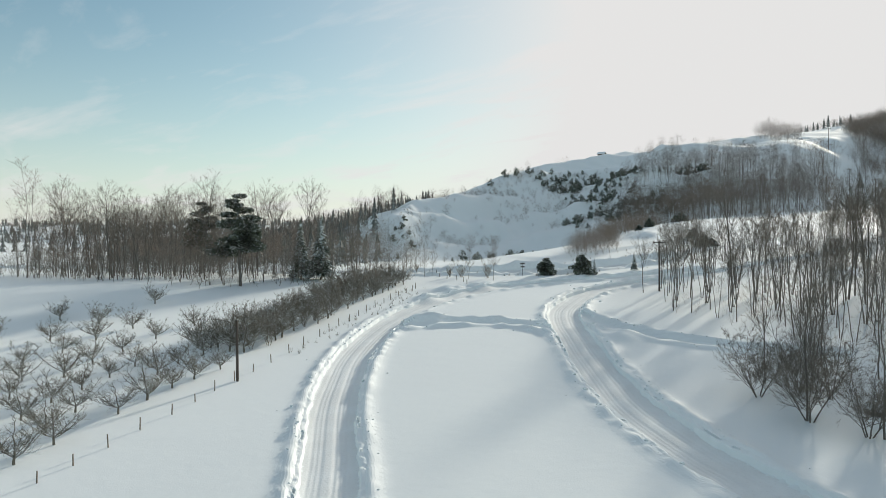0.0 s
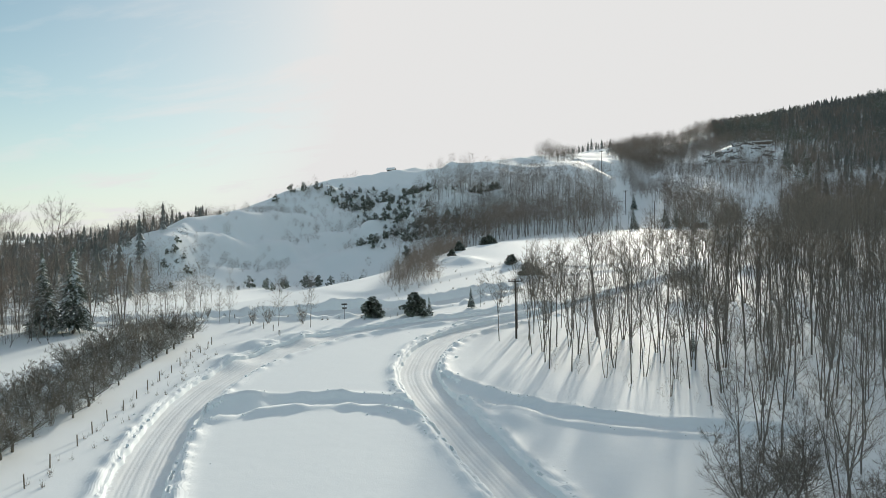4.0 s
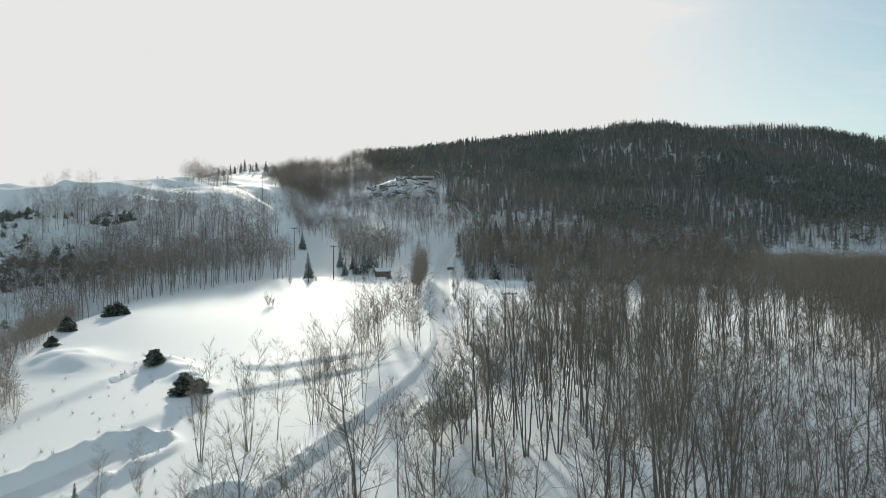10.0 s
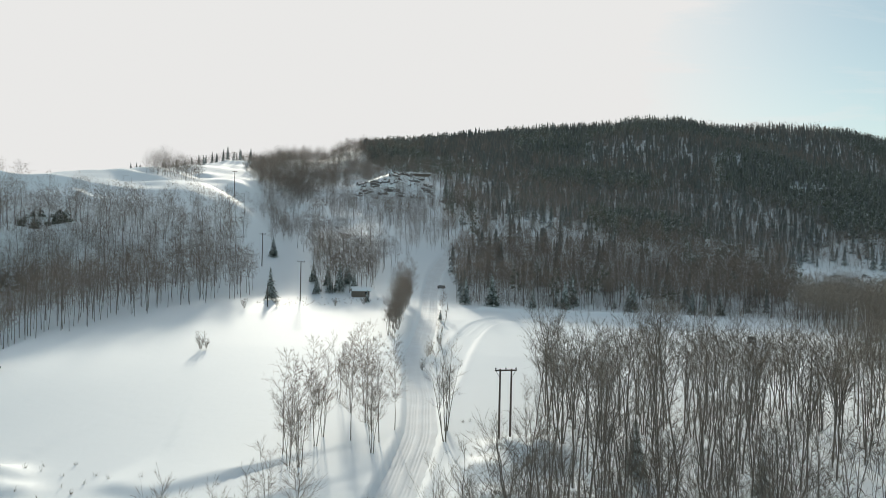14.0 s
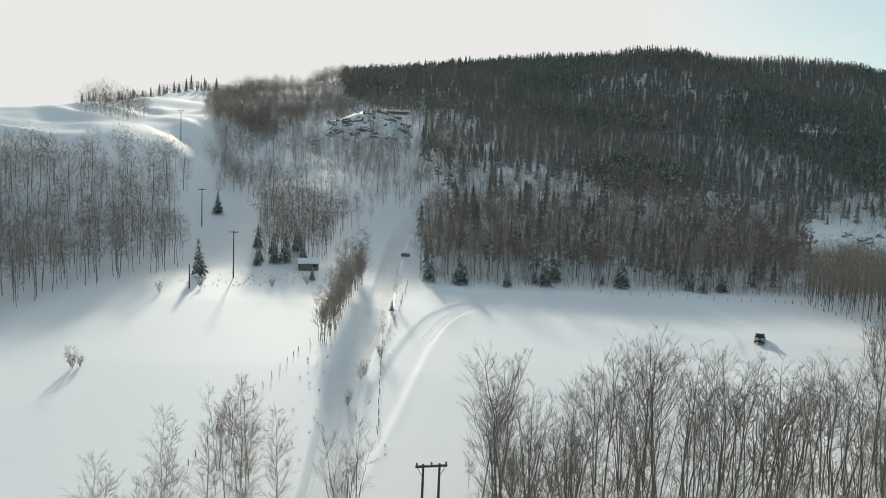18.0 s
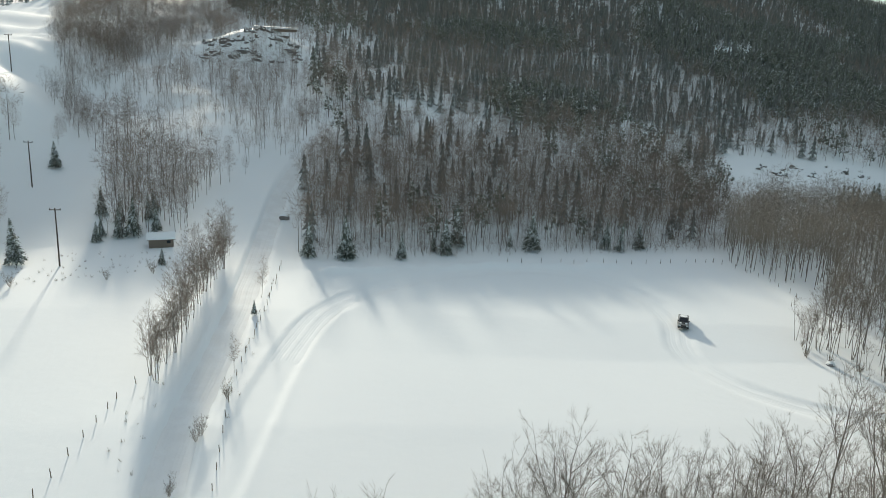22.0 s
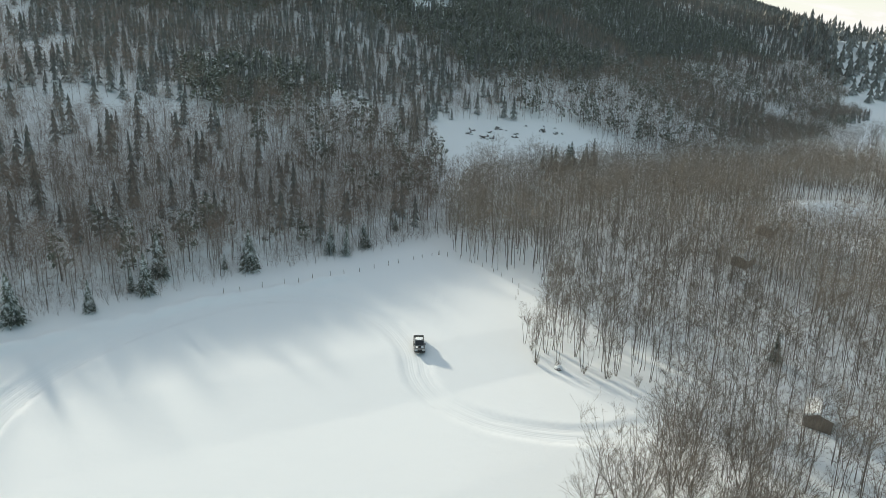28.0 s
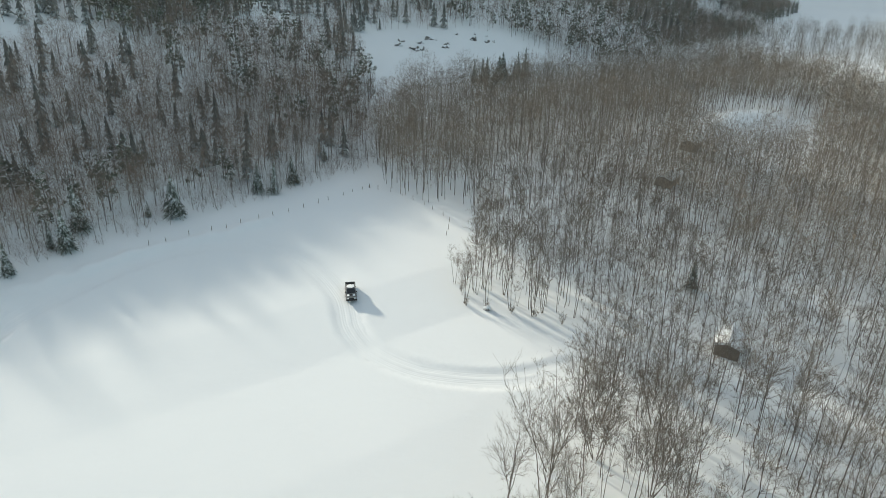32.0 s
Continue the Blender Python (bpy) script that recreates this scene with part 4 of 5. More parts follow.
low = [faint_shape(160 + i, 11, split=0.16, width=0.18, twigs=175, wide=0.075) for i in range(4)]
GROVE_W = [(-70, 172), (-55, 182), (-50, 192), (-50, 212), (-46, 225), (-35, 236), (-32, 246), (-39, 272), (-47, 294), (-56, 310), (-72, 312), (-84, 296), (-104, 276), (-118, 255), (-116, 225), (-105, 196), (-86, 172)]
GROVE_M = [(-20, 247), (-9, 247), (-2, 252), (5, 262), (6, 288), (-12, 306), (-32, 304), (-27, 268)]
GROVE_U = [(-42, 302), (-33, 312), (-34, 330), (-43, 352), (-34, 392), (-40, 420), (-66, 420), (-66, 380), (-60, 352), (-49, 317)]
UPPER_W = [(-64, 372), (-40, 380), (-26, 418), (-6, 470), (0, 640), (-30, 640), (-52, 570), (-84, 530), (-88, 470), (-78, 420)]
PLATEAU = [(-92, 326), (-78, 348), (-82, 372), (-100, 372), (-106, 344)]
for name, label, region, gap, seed in (("alder_wood", "leafless brown alder wood at the foot of the snowy hill", GROVE_W, 3.2, 33), ("young_wood", "leafless young trees beside the clearing under the power line", GROVE_M, 2.8, 34),
                                       ("slope_wood", "leafless brown trees on a snowy slope", GROVE_U, 2.7, 35), ("upper_wood", "leafless brown wood high on the slope", UPPER_W, 3.0, 36), ("plateau_thicket", "leafless thicket on the snowy plateau", PLATEAU, 2.7, 37)):
    spots = frayed(region, clumped(off_roads(scatter(region, gap, seed)), seed, -0.8), seed + 400, 10.0 if name == "upper_wood" else 7.0)
    if name == "alder_wood":
        spots = spots[ground(spots[:, 0], spots[:, 1]) < 49 + 5 * swell(spots[:, 0], spots[:, 1], 22, 433)]
    mass(name, label, low if name in ("slope_wood", "plateau_thicket", "upper_wood") else thin, (M_BIRCH, M_BIRCHTWIG), spots, seed, (0.5, 1.05) if name == "upper_wood" else (0.55, 1.15) if name == "alder_wood" else (0.45, 1.0))
SLOPE = [(-34, 304), (-8, 306), (6, 290), (24, 310), (44, 340), (46, 432), (-6, 436), (-20, 470), (-62, 420), (-50, 370), (-32, 320)]
mass("slope_birches", "sparse leafless birches on the snowy slope below the crag", thin, (M_BIRCH, M_BIRCHTWIG), clumped(off_roads(scatter(SLOPE, 3.6, 38)), 138, -0.3), 38, (0.35, 0.85))

bank_brush = [faint_shape(180 + i, 5.0, split=0.05, leaders=4, width=0.26, twigs=90, wide=0.045) for i in range(4)]
BANK_LOW = [(-140, -12), (-108, -5), (-90, -2), (-75, 5), (-69, 20), (-66, 36), (-58, 43), (-64, 48), (-78, 37), (-100, 27), (-140, 18)]
mass("bank_brush", "dense leafless brush under the trees by the stream", bank_brush, (M_BARK, M_TWIG), off_roads(scatter(BANK_LOW, 2.5, 39)), 39, (0.5, 1.5), "scrub")
FLOOR = [(15, 9), (27, 4.5), (44, 1), (62, 30), (40, 42), (14, 24)]
mass("undergrowth", "tangled leafless undergrowth below the alders beside the field", bank_brush, (M_BARK, M_TWIG), clumped(scatter(FLOOR, 2.4, 139), 140, -0.3), 141, (0.25, 0.7), "scrub")
mass("grove_undergrowth", "thin leafless saplings and twigs between the alders", bank_brush, (M_BARK, M_TWIG), clumped(off_roads(scatter(GROVE, 3.3, 239)), 240, 0.0), 241, (0.2, 0.6), "scrub")
BEYOND = [(-150, 30), (-110, 38), (-84, 46), (-74, 56), (-92, 84), (-150, 70)]
mass("roadside_wood", "leafless trees and brush beyond the upper road", low, (M_BARK, M_TWIG), clumped(off_roads(scatter(BEYOND, 4.2, 49), 2.0), 50, -0.4), 50, (0.35, 0.95))

# forest on the mountain side, with its clearings
HILL = [(22, 252), (60, 260), (128, 276), (158, 316), (166, 336), (172, 360), (200, 365), (246, 354), (262, 330), (290, 314), (330, 324), (420, 338), (500, 372), (556, 388), (590, 436), (640, 452), (760, 560), (640, 900), (200, 800), (-40, 720), (-20, 530), (-4, 484), (24, 470), (26, 440), (18, 330)]
CLEAR = [[(60, 337), (66, 333), (92, 334), (92, 343), (72, 348), (60, 346)], [(136, 362), (146, 372), (160, 365), (166, 352), (156, 352)], [(240, 480), (250, 498), (285, 500), (282, 484)], [(-22, 394), (-20, 430), (18, 434), (27, 400)],
         [(120, 560), (128, 572), (150, 576), (146, 562)], [(60, 610), (66, 622), (92, 628), (90, 612)], [(440, 345), (452, 382), (470, 420), (496, 420), (484, 380), (464, 343)], [(30, 380), (34, 400), (60, 404), (58, 386)]]
hill = off_roads(scatter(HILL, 2.9, 7))
hill = hill[(hill[:, 1] < 500) | (np.arange(len(hill)) % 5 < 4)]
for c in CLEAR:
    hill = hill[~inside(c, hill)]
hill = hill[(hill[:, 0] > 44 + 34 * swell(hill[:, 0], hill[:, 1], 26, 45)) | (hill[:, 0] > 24) & (np.arange(len(hill)) % 3 == 0) | (hill[:, 1] < 330) & (hill[:, 0] > 20) | (hill[:, 1] > 474)]
depth = along(FOOT, hill[:, 0], hill[:, 1])[0]
pick = np.random.default_rng(8).uniform(size=len(hill))
patch = swell(hill[:, 0], hill[:, 1], 60, 41)
leafless = (depth < 80) & (pick < 0.8) | (patch > -0.1) & (pick < 0.5) & (depth < 380) | (pick < 0.6) & (hill[:, 0] < 80) & (hill[:, 1] < 520)
piny = ~leafless & (pick > 0.45) & (patch < 0.0)
airy = [faint_shape(190 + i, 14.5, split=0.14 + 0.03 * i, leaders=2, width=0.17, side=3, twigs=74, wide=0.15) for i in range(4)]
far_spruces = [spruce_shape(80 + i, 12, 4.6 + 0.3 * i, 5, 6, round_=3) for i in range(5)]
far_pines = [pine_shape(110 + i, 11, 6.0, 6, 12, base=0.3, round_=3) for i in range(4)]
high_up = hill[:, 1] > 470
slim = [spruce_shape(180 + i, 12, 5.0, 4, 5, round_=3) for i in range(4)]
mass("spruce_forest", "dark snow-dusted spruce forest on the mountain side", far_spruces, (M_BARK, M_SPRUCE_HAZED), hill[~leafless & ~piny & ~high_up], 42, (0.34, 0.84))
mass("upper_spruce_forest", "dark snow-dusted spruce forest high on the mountain", slim, (M_BARK, M_SPRUCE_HAZED), hill[~leafless & ~piny & high_up], 142, (0.4, 0.95))
mass("pine_forest", "snow-dusted pines on the mountain side", far_pines, (M_BARK, M_PINE), hill[piny], 43, (0.5, 0.95))
low_hill = leafless & (hill[:, 1] < 352) & (hill[:, 0] < 190)
mass("hillside_birches", "leafless brown birches among the conifers", airy, (M_BIRCH, M_BIRCHTWIG), hill[leafless & ~low_hill], 44, (0.45, 0.95))
mass("lower_birches", "leafless brown birches on the lower mountain side", thin, (M_BIRCH, M_BIRCHTWIG), hill[low_hill], 244, (0.45, 0.92))
EDGE = [(19, 243.5), (60, 252.5), (128, 269), (158, 284), (162, 300), (130, 316), (60, 308), (22, 300)]
mass("forest_edge", "leafless brown birches and alders along the forest edge", thin, (M_BIRCH, M_BIRCHTWIG), off_roads(scatter(EDGE, 3.8, 9)), 10, (0.5, 1.0))

BRUSH = [(20, 242), (60, 250), (126, 266), (160, 282), (160, 292), (124, 276), (60, 260), (21, 252)]
mass("edge_brush", "low leafless brush and saplings along the forest edge", bank_brush, (M_BIRCH, M_BIRCHTWIG), clumped(off_roads(scatter(BRUSH, 2.1, 46)), 47, -0.6), 48, (0.35, 1.3), "scrub")

GLADE = [(165, 312), (215, 316), (262, 306), (266, 322), (215, 328), (164, 326)]
mass("glade_brush", "leafless brush and young trees in the snowy glade", bank_brush, (M_BIRCH, M_BIRCHTWIG), clumped(scatter(GLADE, 3.4, 143), 144, -0.2), 146, (0.4, 1.3), "scrub")
mass("rim_brush", "tangled leafless brush on the rim of the gravel pit", bank_brush, (M_BIRCHTWIG, M_BIRCHTWIG), scatter(RIM, 1.5, 131), 132, (0.5, 1.15), "scrub")

# scrub on the old gravel pit, wooded ridge behind it, and the far country
PIT = [(-133, 112), (-92, 118), (-86, 180), (-106, 214), (-84, 226), (-92, 285), (-130, 285), (-150, 262), (-163, 236), (-169, 205), (-167, 165), (-150, 122)]
pit = scatter(PIT, 2.2, 51)
pit = pit[swell(pit[:, 0], pit[:, 1], 22, 52) + 0.6 * swell(pit[:, 0], pit[:, 1], 6, 152) > -0.38]
pit = pit[(ground(pit[:, 0], pit[:, 1]) > 13) | (np.arange(len(pit)) % 7 == 0)]
pit = pit[ground(pit[:, 0], pit[:, 1]) < 47]
scrub = [faint_shape(170 + i, 3.0, split=0.06, leaders=3, width=0.28, side=4, twigs=46, wide=0.15) for i in range(3)]
mass("pit_scrub", "leafless scrub scattered over the snowy gravel pit", scrub, (M_BARK, M_TWIG), pit[::2], 53, (0.4, 1.5), "scrub")
mass("pit_pines", "small pines scattered over the snowy gravel pit", [pine_shape(120 + i, 2.6, 2.4, 6, 26, base=0.1, round_=3) for i in range(3)], (M_BARK, M_PINE), pit[1::2][swell(pit[1::2, 0], pit[1::2, 1], 30, 54) > -0.1], 55, (0.5, 1.5), "scrub")
PIT_TREES = [(-90, 190), (-100, 212), (-112, 250), (-122, 292), (-134, 280), (-126, 236), (-112, 196)]
mass("pit_birches", "leafless birches on the upper benches of the gravel pit", low, (M_BIRCH, M_BIRCHTWIG), scatter(PIT_TREES, 4.5, 56), 57, (0.35, 0.75))
mass("rim_trees", "leafless bushes on the brow of the hill", low, (M_BIRCH, M_BIRCHTWIG), at((-168, 264), (-169.5, 262.5), (-171, 262), (-167, 266), (-177, 246), (-180, 240), (-184, 232), (-187, 226), (-190, 220)), 58, (0.35, 0.6))
RIDGE_W = [(-104, 66), (-128, 98), (-140, 112), (-162, 138), (-186, 168), (-204, 200), (-226, 240), (-245, 262), (-300, 300), (-430, 330), (-520, 300), (-400, 150), (-250, 60), (-160, 44)]
ridge = off_roads(scatter(RIDGE_W, 5.0, 59))
cut = np.random.default_rng(60).uniform(size=len(ridge)) < 0.35
mass("ridge_wood", "leafless mixed wood on the ridge beyond the road", thin[:3], (M_BARK, M_BIRCHTWIG), ridge[~cut], 61, (0.5, 0.9))
mass("ridge_spruces", "dark spruces on the ridge beyond the road", far_spruces, (M_BARK, M_SPRUCE_HAZED), ridge[cut], 62, (0.5, 1.0))
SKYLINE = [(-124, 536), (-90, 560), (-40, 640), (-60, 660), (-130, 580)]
mass("skyline_spruces", "spruces along the skyline of the hill", far_spruces, (M_BARK, M_SPRUCE_HAZED), scatter(SKYLINE, 7.0, 63), 64, (0.5, 0.9))
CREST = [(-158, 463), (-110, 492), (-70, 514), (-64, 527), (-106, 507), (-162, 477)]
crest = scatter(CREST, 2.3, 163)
mass("crest_spruces", "dark spruces along the brow above the gravel pit", far_spruces, (M_BARK, M_SPRUCE_HAZED), crest[::3], 164, (0.25, 0.7))
mass("crest_birches", "leafless birches along the brow above the gravel pit", low, (M_BIRCH, M_BIRCHTWIG), np.r_[crest[1::3], crest[2::3]], 165, (0.3, 0.62))
FAR_E = [(640, 440), (820, 420), (1300, 700), (1600, 1000), (1500, 1500), (1000, 1500), (800, 1000), (700, 600)]
far = scatter(FAR_E, 12.0, 65)
far = far[swell(far[:, 0], far[:, 1], 90, 66) > -0.75]
tiny = [spruce_shape(86 + i, 14, 9, 3, 4) for i in range(3)]
mass("distant_forest", "distant dark forest on a far ridge", tiny, (M_BARK, M_SPRUCE_HAZED), far, 67, (0.9, 1.4))
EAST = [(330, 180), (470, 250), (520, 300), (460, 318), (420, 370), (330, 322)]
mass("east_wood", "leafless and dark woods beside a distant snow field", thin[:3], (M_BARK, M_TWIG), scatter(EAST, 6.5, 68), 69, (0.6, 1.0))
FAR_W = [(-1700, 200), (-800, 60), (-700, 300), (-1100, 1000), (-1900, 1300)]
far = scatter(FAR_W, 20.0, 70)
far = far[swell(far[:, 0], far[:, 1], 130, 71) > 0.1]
mass("distant_woods", "distant woods on low hills", tiny, (M_BARK, M_SPRUCE_HAZED), far, 72, (0.8, 1.3))

for name, line, half, deep, label in (("lane", LANE, 2.25, 0.5, "ploughed lane of packed snow with wheel ruts"), ("track", LOOP, 2.2, 0.45, "ploughed track of packed snow round the field"),
                                      ("farm_track", FARM, 2.2, 0.2, "shallow driven track across a snow field"), ("road", UPPER, 3.0, 0.7, "ploughed snow-covered road between banks")):
    build_road(name, line[3:] if name == "farm_track" else line, half, deep, label, 0.028 if name == "farm_track" else 0.055)


# ---- built things ----
def hull(shape, profile, y0, y1, top_in=0.0, z_mid=0.0):
    """A side profile (x, z) drawn out between y0 and y1; points above z_mid lean in by top_in."""
    p = np.array(profile, float)
    lean = np.where(p[:, 1] > z_mid, top_in, 0.0)
    n = len(p)
    v = np.r_[np.stack([p[:, 0], y0 + lean, p[:, 1]], 1), np.stack([p[:, 0], y1 - lean, p[:, 1]], 1)]
    c0, c1 = v[:n].mean(0), v[n:].mean(0)
    t = []
    for i in range(n):
        j = (i + 1) % n
        t += [(i, j, j + n), (i, j + n, i + n), (2 * n, j, i), (2 * n + 1, i + n, j + n)]
    return shape.add(np.r_[v, [c0], [c1]], t)


def disc(shape, cx, cz, y0, y1, r0, r1, sides=22):
    """A wheel-like ring about the y axis, with rounded shoulders."""
    rows = [(y0, r0), (y0, r1 * 0.93), (y0 + (y1 - y0) * 0.18, r1), (y0 + (y1 - y0) * 0.82, r1), (y1, r1 * 0.93), (y1, r0)]
    ang = np.arange(sides) * 2 * np.pi / sides
    v = [(cx + r * np.cos(a), y, cz + r * np.sin(a)) for y, r in rows for a in ang]
    t = []
    for i in range(len(rows) - 1):
        for k in range(sides):
            p, q = i * sides + k, i * sides + (k + 1) % sides
            t += [(p, q, q + sides), (p, q + sides, p + sides)]
    return shape.add(v, t)


def lump(shape, at, size, seed, rough=0.28):
    """An uneven stone or clod."""
    bm = bmesh.new()
    bmesh.ops.create_icosphere(bm, subdivisions=2, radius=1.0)
    rng = np.random.default_rng(seed)
    off = rng.uniform(-50, 50, 3)
    for v in bm.verts:
        k = 1 + rough * noise.noise(v.co * 1.3 + Vector(off)) * 2 + rough * 0.5 * noise.noise(v.co * 3.1 + Vector(off))
        v.co = Vector((v.co.x * size[0] * k + at[0], v.co.y * size[1] * k + at[1], v.co.z * size[2] * k + at[2]))
    verts = [tuple(v.co) for v in bm.verts]
    tris = [[v.index for v in f.verts] for f in bm.faces]
    bm.free()
    return shape.add(verts, tris)


M_PAINT = material("grey_green_car_paint", plain_build((0.19, 0.2, 0.19), 0.35, 0.3, 0.35, 3.0))
M_BLACK = material("black_plastic", plain_build((0.022, 0.022, 0.023), 0.6))
M_RUBBER = material("black_rubber", plain_build((0.025, 0.025, 0.025), 0.85))
M_RIM = material("alloy", plain_build((0.36, 0.36, 0.36), 0.4, 0.7))
M_LAMP = material("headlight_glass", plain_build((0.62, 0.64, 0.64), 0.15, 0.0, 0.1))
M_TAIL = material("tail_light_glass", plain_build((0.35, 0.02, 0.02), 0.25))


def build_pickup(x, y, heading):
    car = thing("pickup_truck", "grey-green double-cab pickup truck driving over snow", "truck", at=pose(x, y, float(surface(x, y)) + 0.04, 0, 0, heading))
    body = Shape()
    hull(body, [(-2.62, 0.55), (-2.66, 1.02), (-0.95, 1.04), (1.15, 1.06), (2.2, 1.0), (2.55, 0.9), (2.66, 0.62), (2.6, 0.42), (2.15, 0.36), (1.95, 0.72), (1.3, 0.72), (1.1, 0.36), (-1.15, 0.36), (-1.35, 0.72), (-2.0, 0.72), (-2.2, 0.46)], -0.93, 0.93, 0.05, 0.8)
    part("body", body, M_PAINT, car)
    cab = Shape()
    hull(cab, [(-0.98, 1.03), (-0.86, 1.72), (-0.5, 1.8), (0.35, 1.8), (0.62, 1.74), (1.28, 1.05)], -0.86, 0.86, 0.13, 1.3)
    part("cab", cab, M_PAINT, car)
    for side in (-1, 1):
        for name, x0, x1 in (("rear_window", -0.82, -0.2), ("front_window", -0.12, 0.72)):
            glass = Shape()
            a, c = 0.872 * side, 0.758 * side
            glass.add([(x0, a, 1.14), (x1 + (0.2 if name == "front_window" else 0), a, 1.14), (x1 - (0.1 if name == "front_window" else 0), c, 1.68), (x0 + 0.05, c, 1.68)], [(0, 1, 2), (0, 2, 3), (0, 2, 1), (0, 3, 2)][:2])
            part("side_window", glass, M_GLASS, car, "dark tinted side window")
        mirror = Shape().box(0.95, 0.9 * side - 0.1, 1.12, 1.07, 0.9 * side + 0.14, 1.3)
        part("wing_mirror", mirror, M_BLACK, car)
        part("headlight", Shape().box(2.5, 0.62 * side - 0.2, 0.74, 2.63, 0.62 * side + 0.2, 0.9), M_LAMP, car, "clear headlight")
        part("tail_light", Shape().box(-2.69, 0.84 * side - 0.07, 0.72, -2.62, 0.84 * side + 0.07, 1.0), M_TAIL, car, "red tail light")
        part("side_step", Shape().box(-0.95, 0.9 * side - 0.08, 0.34, 1.0, 0.9 * side + 0.08, 0.4), M_BLACK, car)
        for wx in (1.62, -1.68):
            lo, hi = (0.66, 0.94) if side > 0 else (-0.94, -0.66)
            tyre = part("wheel", disc(Shape(), wx, 0.39, lo, hi, 0.24, 0.39), M_RUBBER, car, "black winter tyre")
            face = 0.93 * side
            rim = disc(Shape(), wx, 0.39, face - 0.05, face + 0.01, 0.03, 0.25)
            part("rim", rim, M_RIM, tyre, "grey alloy rim")
    screen = Shape().add([(1.245, -0.72, 1.12), (1.245, 0.72, 1.12), (0.69, 0.64, 1.70), (0.69, -0.64, 1.70)], [(0, 1, 2), (0, 2, 3)])
    part("windscreen", screen, M_GLASS, car, "dark windscreen")
    part("back_window", Shape().add([(-0.99, -0.66, 1.16), (-0.9, -0.62, 1.64), (-0.9, 0.62, 1.64), (-0.99, 0.66, 1.16)], [(0, 1, 2), (0, 2, 3)]), M_GLASS, car)
    bed = Shape().box(-2.56, -0.76, 1.035, -1.06, 0.76, 1.05)
    part("bed_floor", bed, M_BLACK, car, "black load bed")
    for y0, y1 in ((-0.9, -0.78), (0.78, 0.9)):
        part("bed_rail", Shape().box(-2.62, y0, 1.03, -1.0, y1, 1.24), M_PAINT, car)
    part("tailgate", Shape().box(-2.68, -0.8, 0.62, -2.58, 0.8, 1.24), M_PAINT, car)
    part("front_bumper", Shape().box(2.52, -0.9, 0.42, 2.74, 0.9, 0.62), M_BLACK, car)
    part("rear_bumper", Shape().box(-2.8, -0.86, 0.46, -2.64, 0.86, 0.6), M_IRON, car)
    part("grille", Shape().box(2.55, -0.4, 0.66, 2.67, 0.4, 0.9), M_BLACK, car, "black grille")
    part("bonnet_scoop", Shape().box(1.55, -0.25, 1.05, 2.0, 0.25, 1.11), M_BLACK, car)
    part("bonnet_snow", lump(lump(Shape(), (1.75, 0.45, 1.03), (0.42, 0.22, 0.045), 3), (1.8, -0.48, 1.03), (0.4, 0.2, 0.04), 4), M_SNOW, car, "thin snow on the bonnet")
    part("roof_snow", lump(Shape(), (-0.1, 0, 1.8), (0.62, 0.62, 0.05), 5), M_SNOW, car, "thin snow on the roof")
    part("load", lump(Shape(), (-1.6, 0.25, 1.1), (0.22, 0.3, 0.12), 6), M_SNOW, car, "snow lying in the load bed")
    return car


build_pickup(88.0, 214.3, -118.0)


def build_pole(x, y, height, name="utility_pole", label="single tarred wooden pole standing in the snow", arm=False, group=""):
    pole = thing(name, label, "pole", group, at=stand(x, y))
    part("post", Shape().tube([(0, 0, -0.5), (0.02, 0, height * 0.5), (0, 0, height)], [0.15, 0.13, 0.1], 9), M_POLE, pole, smooth=True)
    part("cap", Shape().tube([(0, 0, height), (0, 0, height + 0.06)], [0.13, 0.02], 9), M_IRON, pole)
    if arm:
        part("crossarm", Shape().box(-0.95, -0.07, height - 0.35, 0.95, 0.07, height - 0.2), M_POLE, pole)
        for k in (-0.85, 0, 0.85):
            part("insulator", Shape().tube([(k, 0, height - 0.2), (k, 0, height - 0.06), (k, 0, height + 0.04)], [0.05, 0.09, 0.04], 8), M_IRON, pole, "grey insulator")
    return pole


build_pole(-24.7, -15.6, 5.9)
build_pole(-21.8, 236, 10.5, arm=True, group="poles of the power line", label="tall tarred power pole with a crossarm in the clearing")
build_pole(-40, 279, 10.5, arm=True, group="poles of the power line", label="tall tarred power pole with a crossarm on the slope")
build_pole(-62, 335, 10.5, arm=True, group="poles of the power line", label="tall tarred power pole high in the clearing")
build_pole(-12.8, 50.1, 7.7, arm=True, label="power pole with a crossarm among the roadside trees")
build_pole(-28, 224, 5.0, label="thin tarred pole at the edge of the field")


def build_double_pole(x, y, turn, height):
    pole = thing("double_power_pole", "tarred two-legged power pole with one long crossarm", "pole", at=stand(x, y, turn))
    for k in (-0.72, 0.72):
        part("post", Shape().tube([(k, 0, -0.5), (k, 0.02, height * 0.5), (k, 0, height)], [0.15, 0.13, 0.1], 9), M_POLE, pole, smooth=True)
        part("brace", Shape().tube([(k, 0, height - 1.2), (k * 1.7, 0, height - 0.3)], [0.03, 0.03], 5), M_IRON, pole)
    part("crossarm", Shape().box(-1.4, -0.08, height - 0.28, 1.4, 0.08, height - 0.1), M_POLE, pole)
    for k in (-1.3, 0.0, 1.3):
        part("insulator", Shape().tube([(k, 0, height - 0.1), (k, 0, height + 0.05), (k, 0, height + 0.16)], [0.06, 0.1, 0.05], 8), M_IRON, pole, "grey insulator")
    return pole


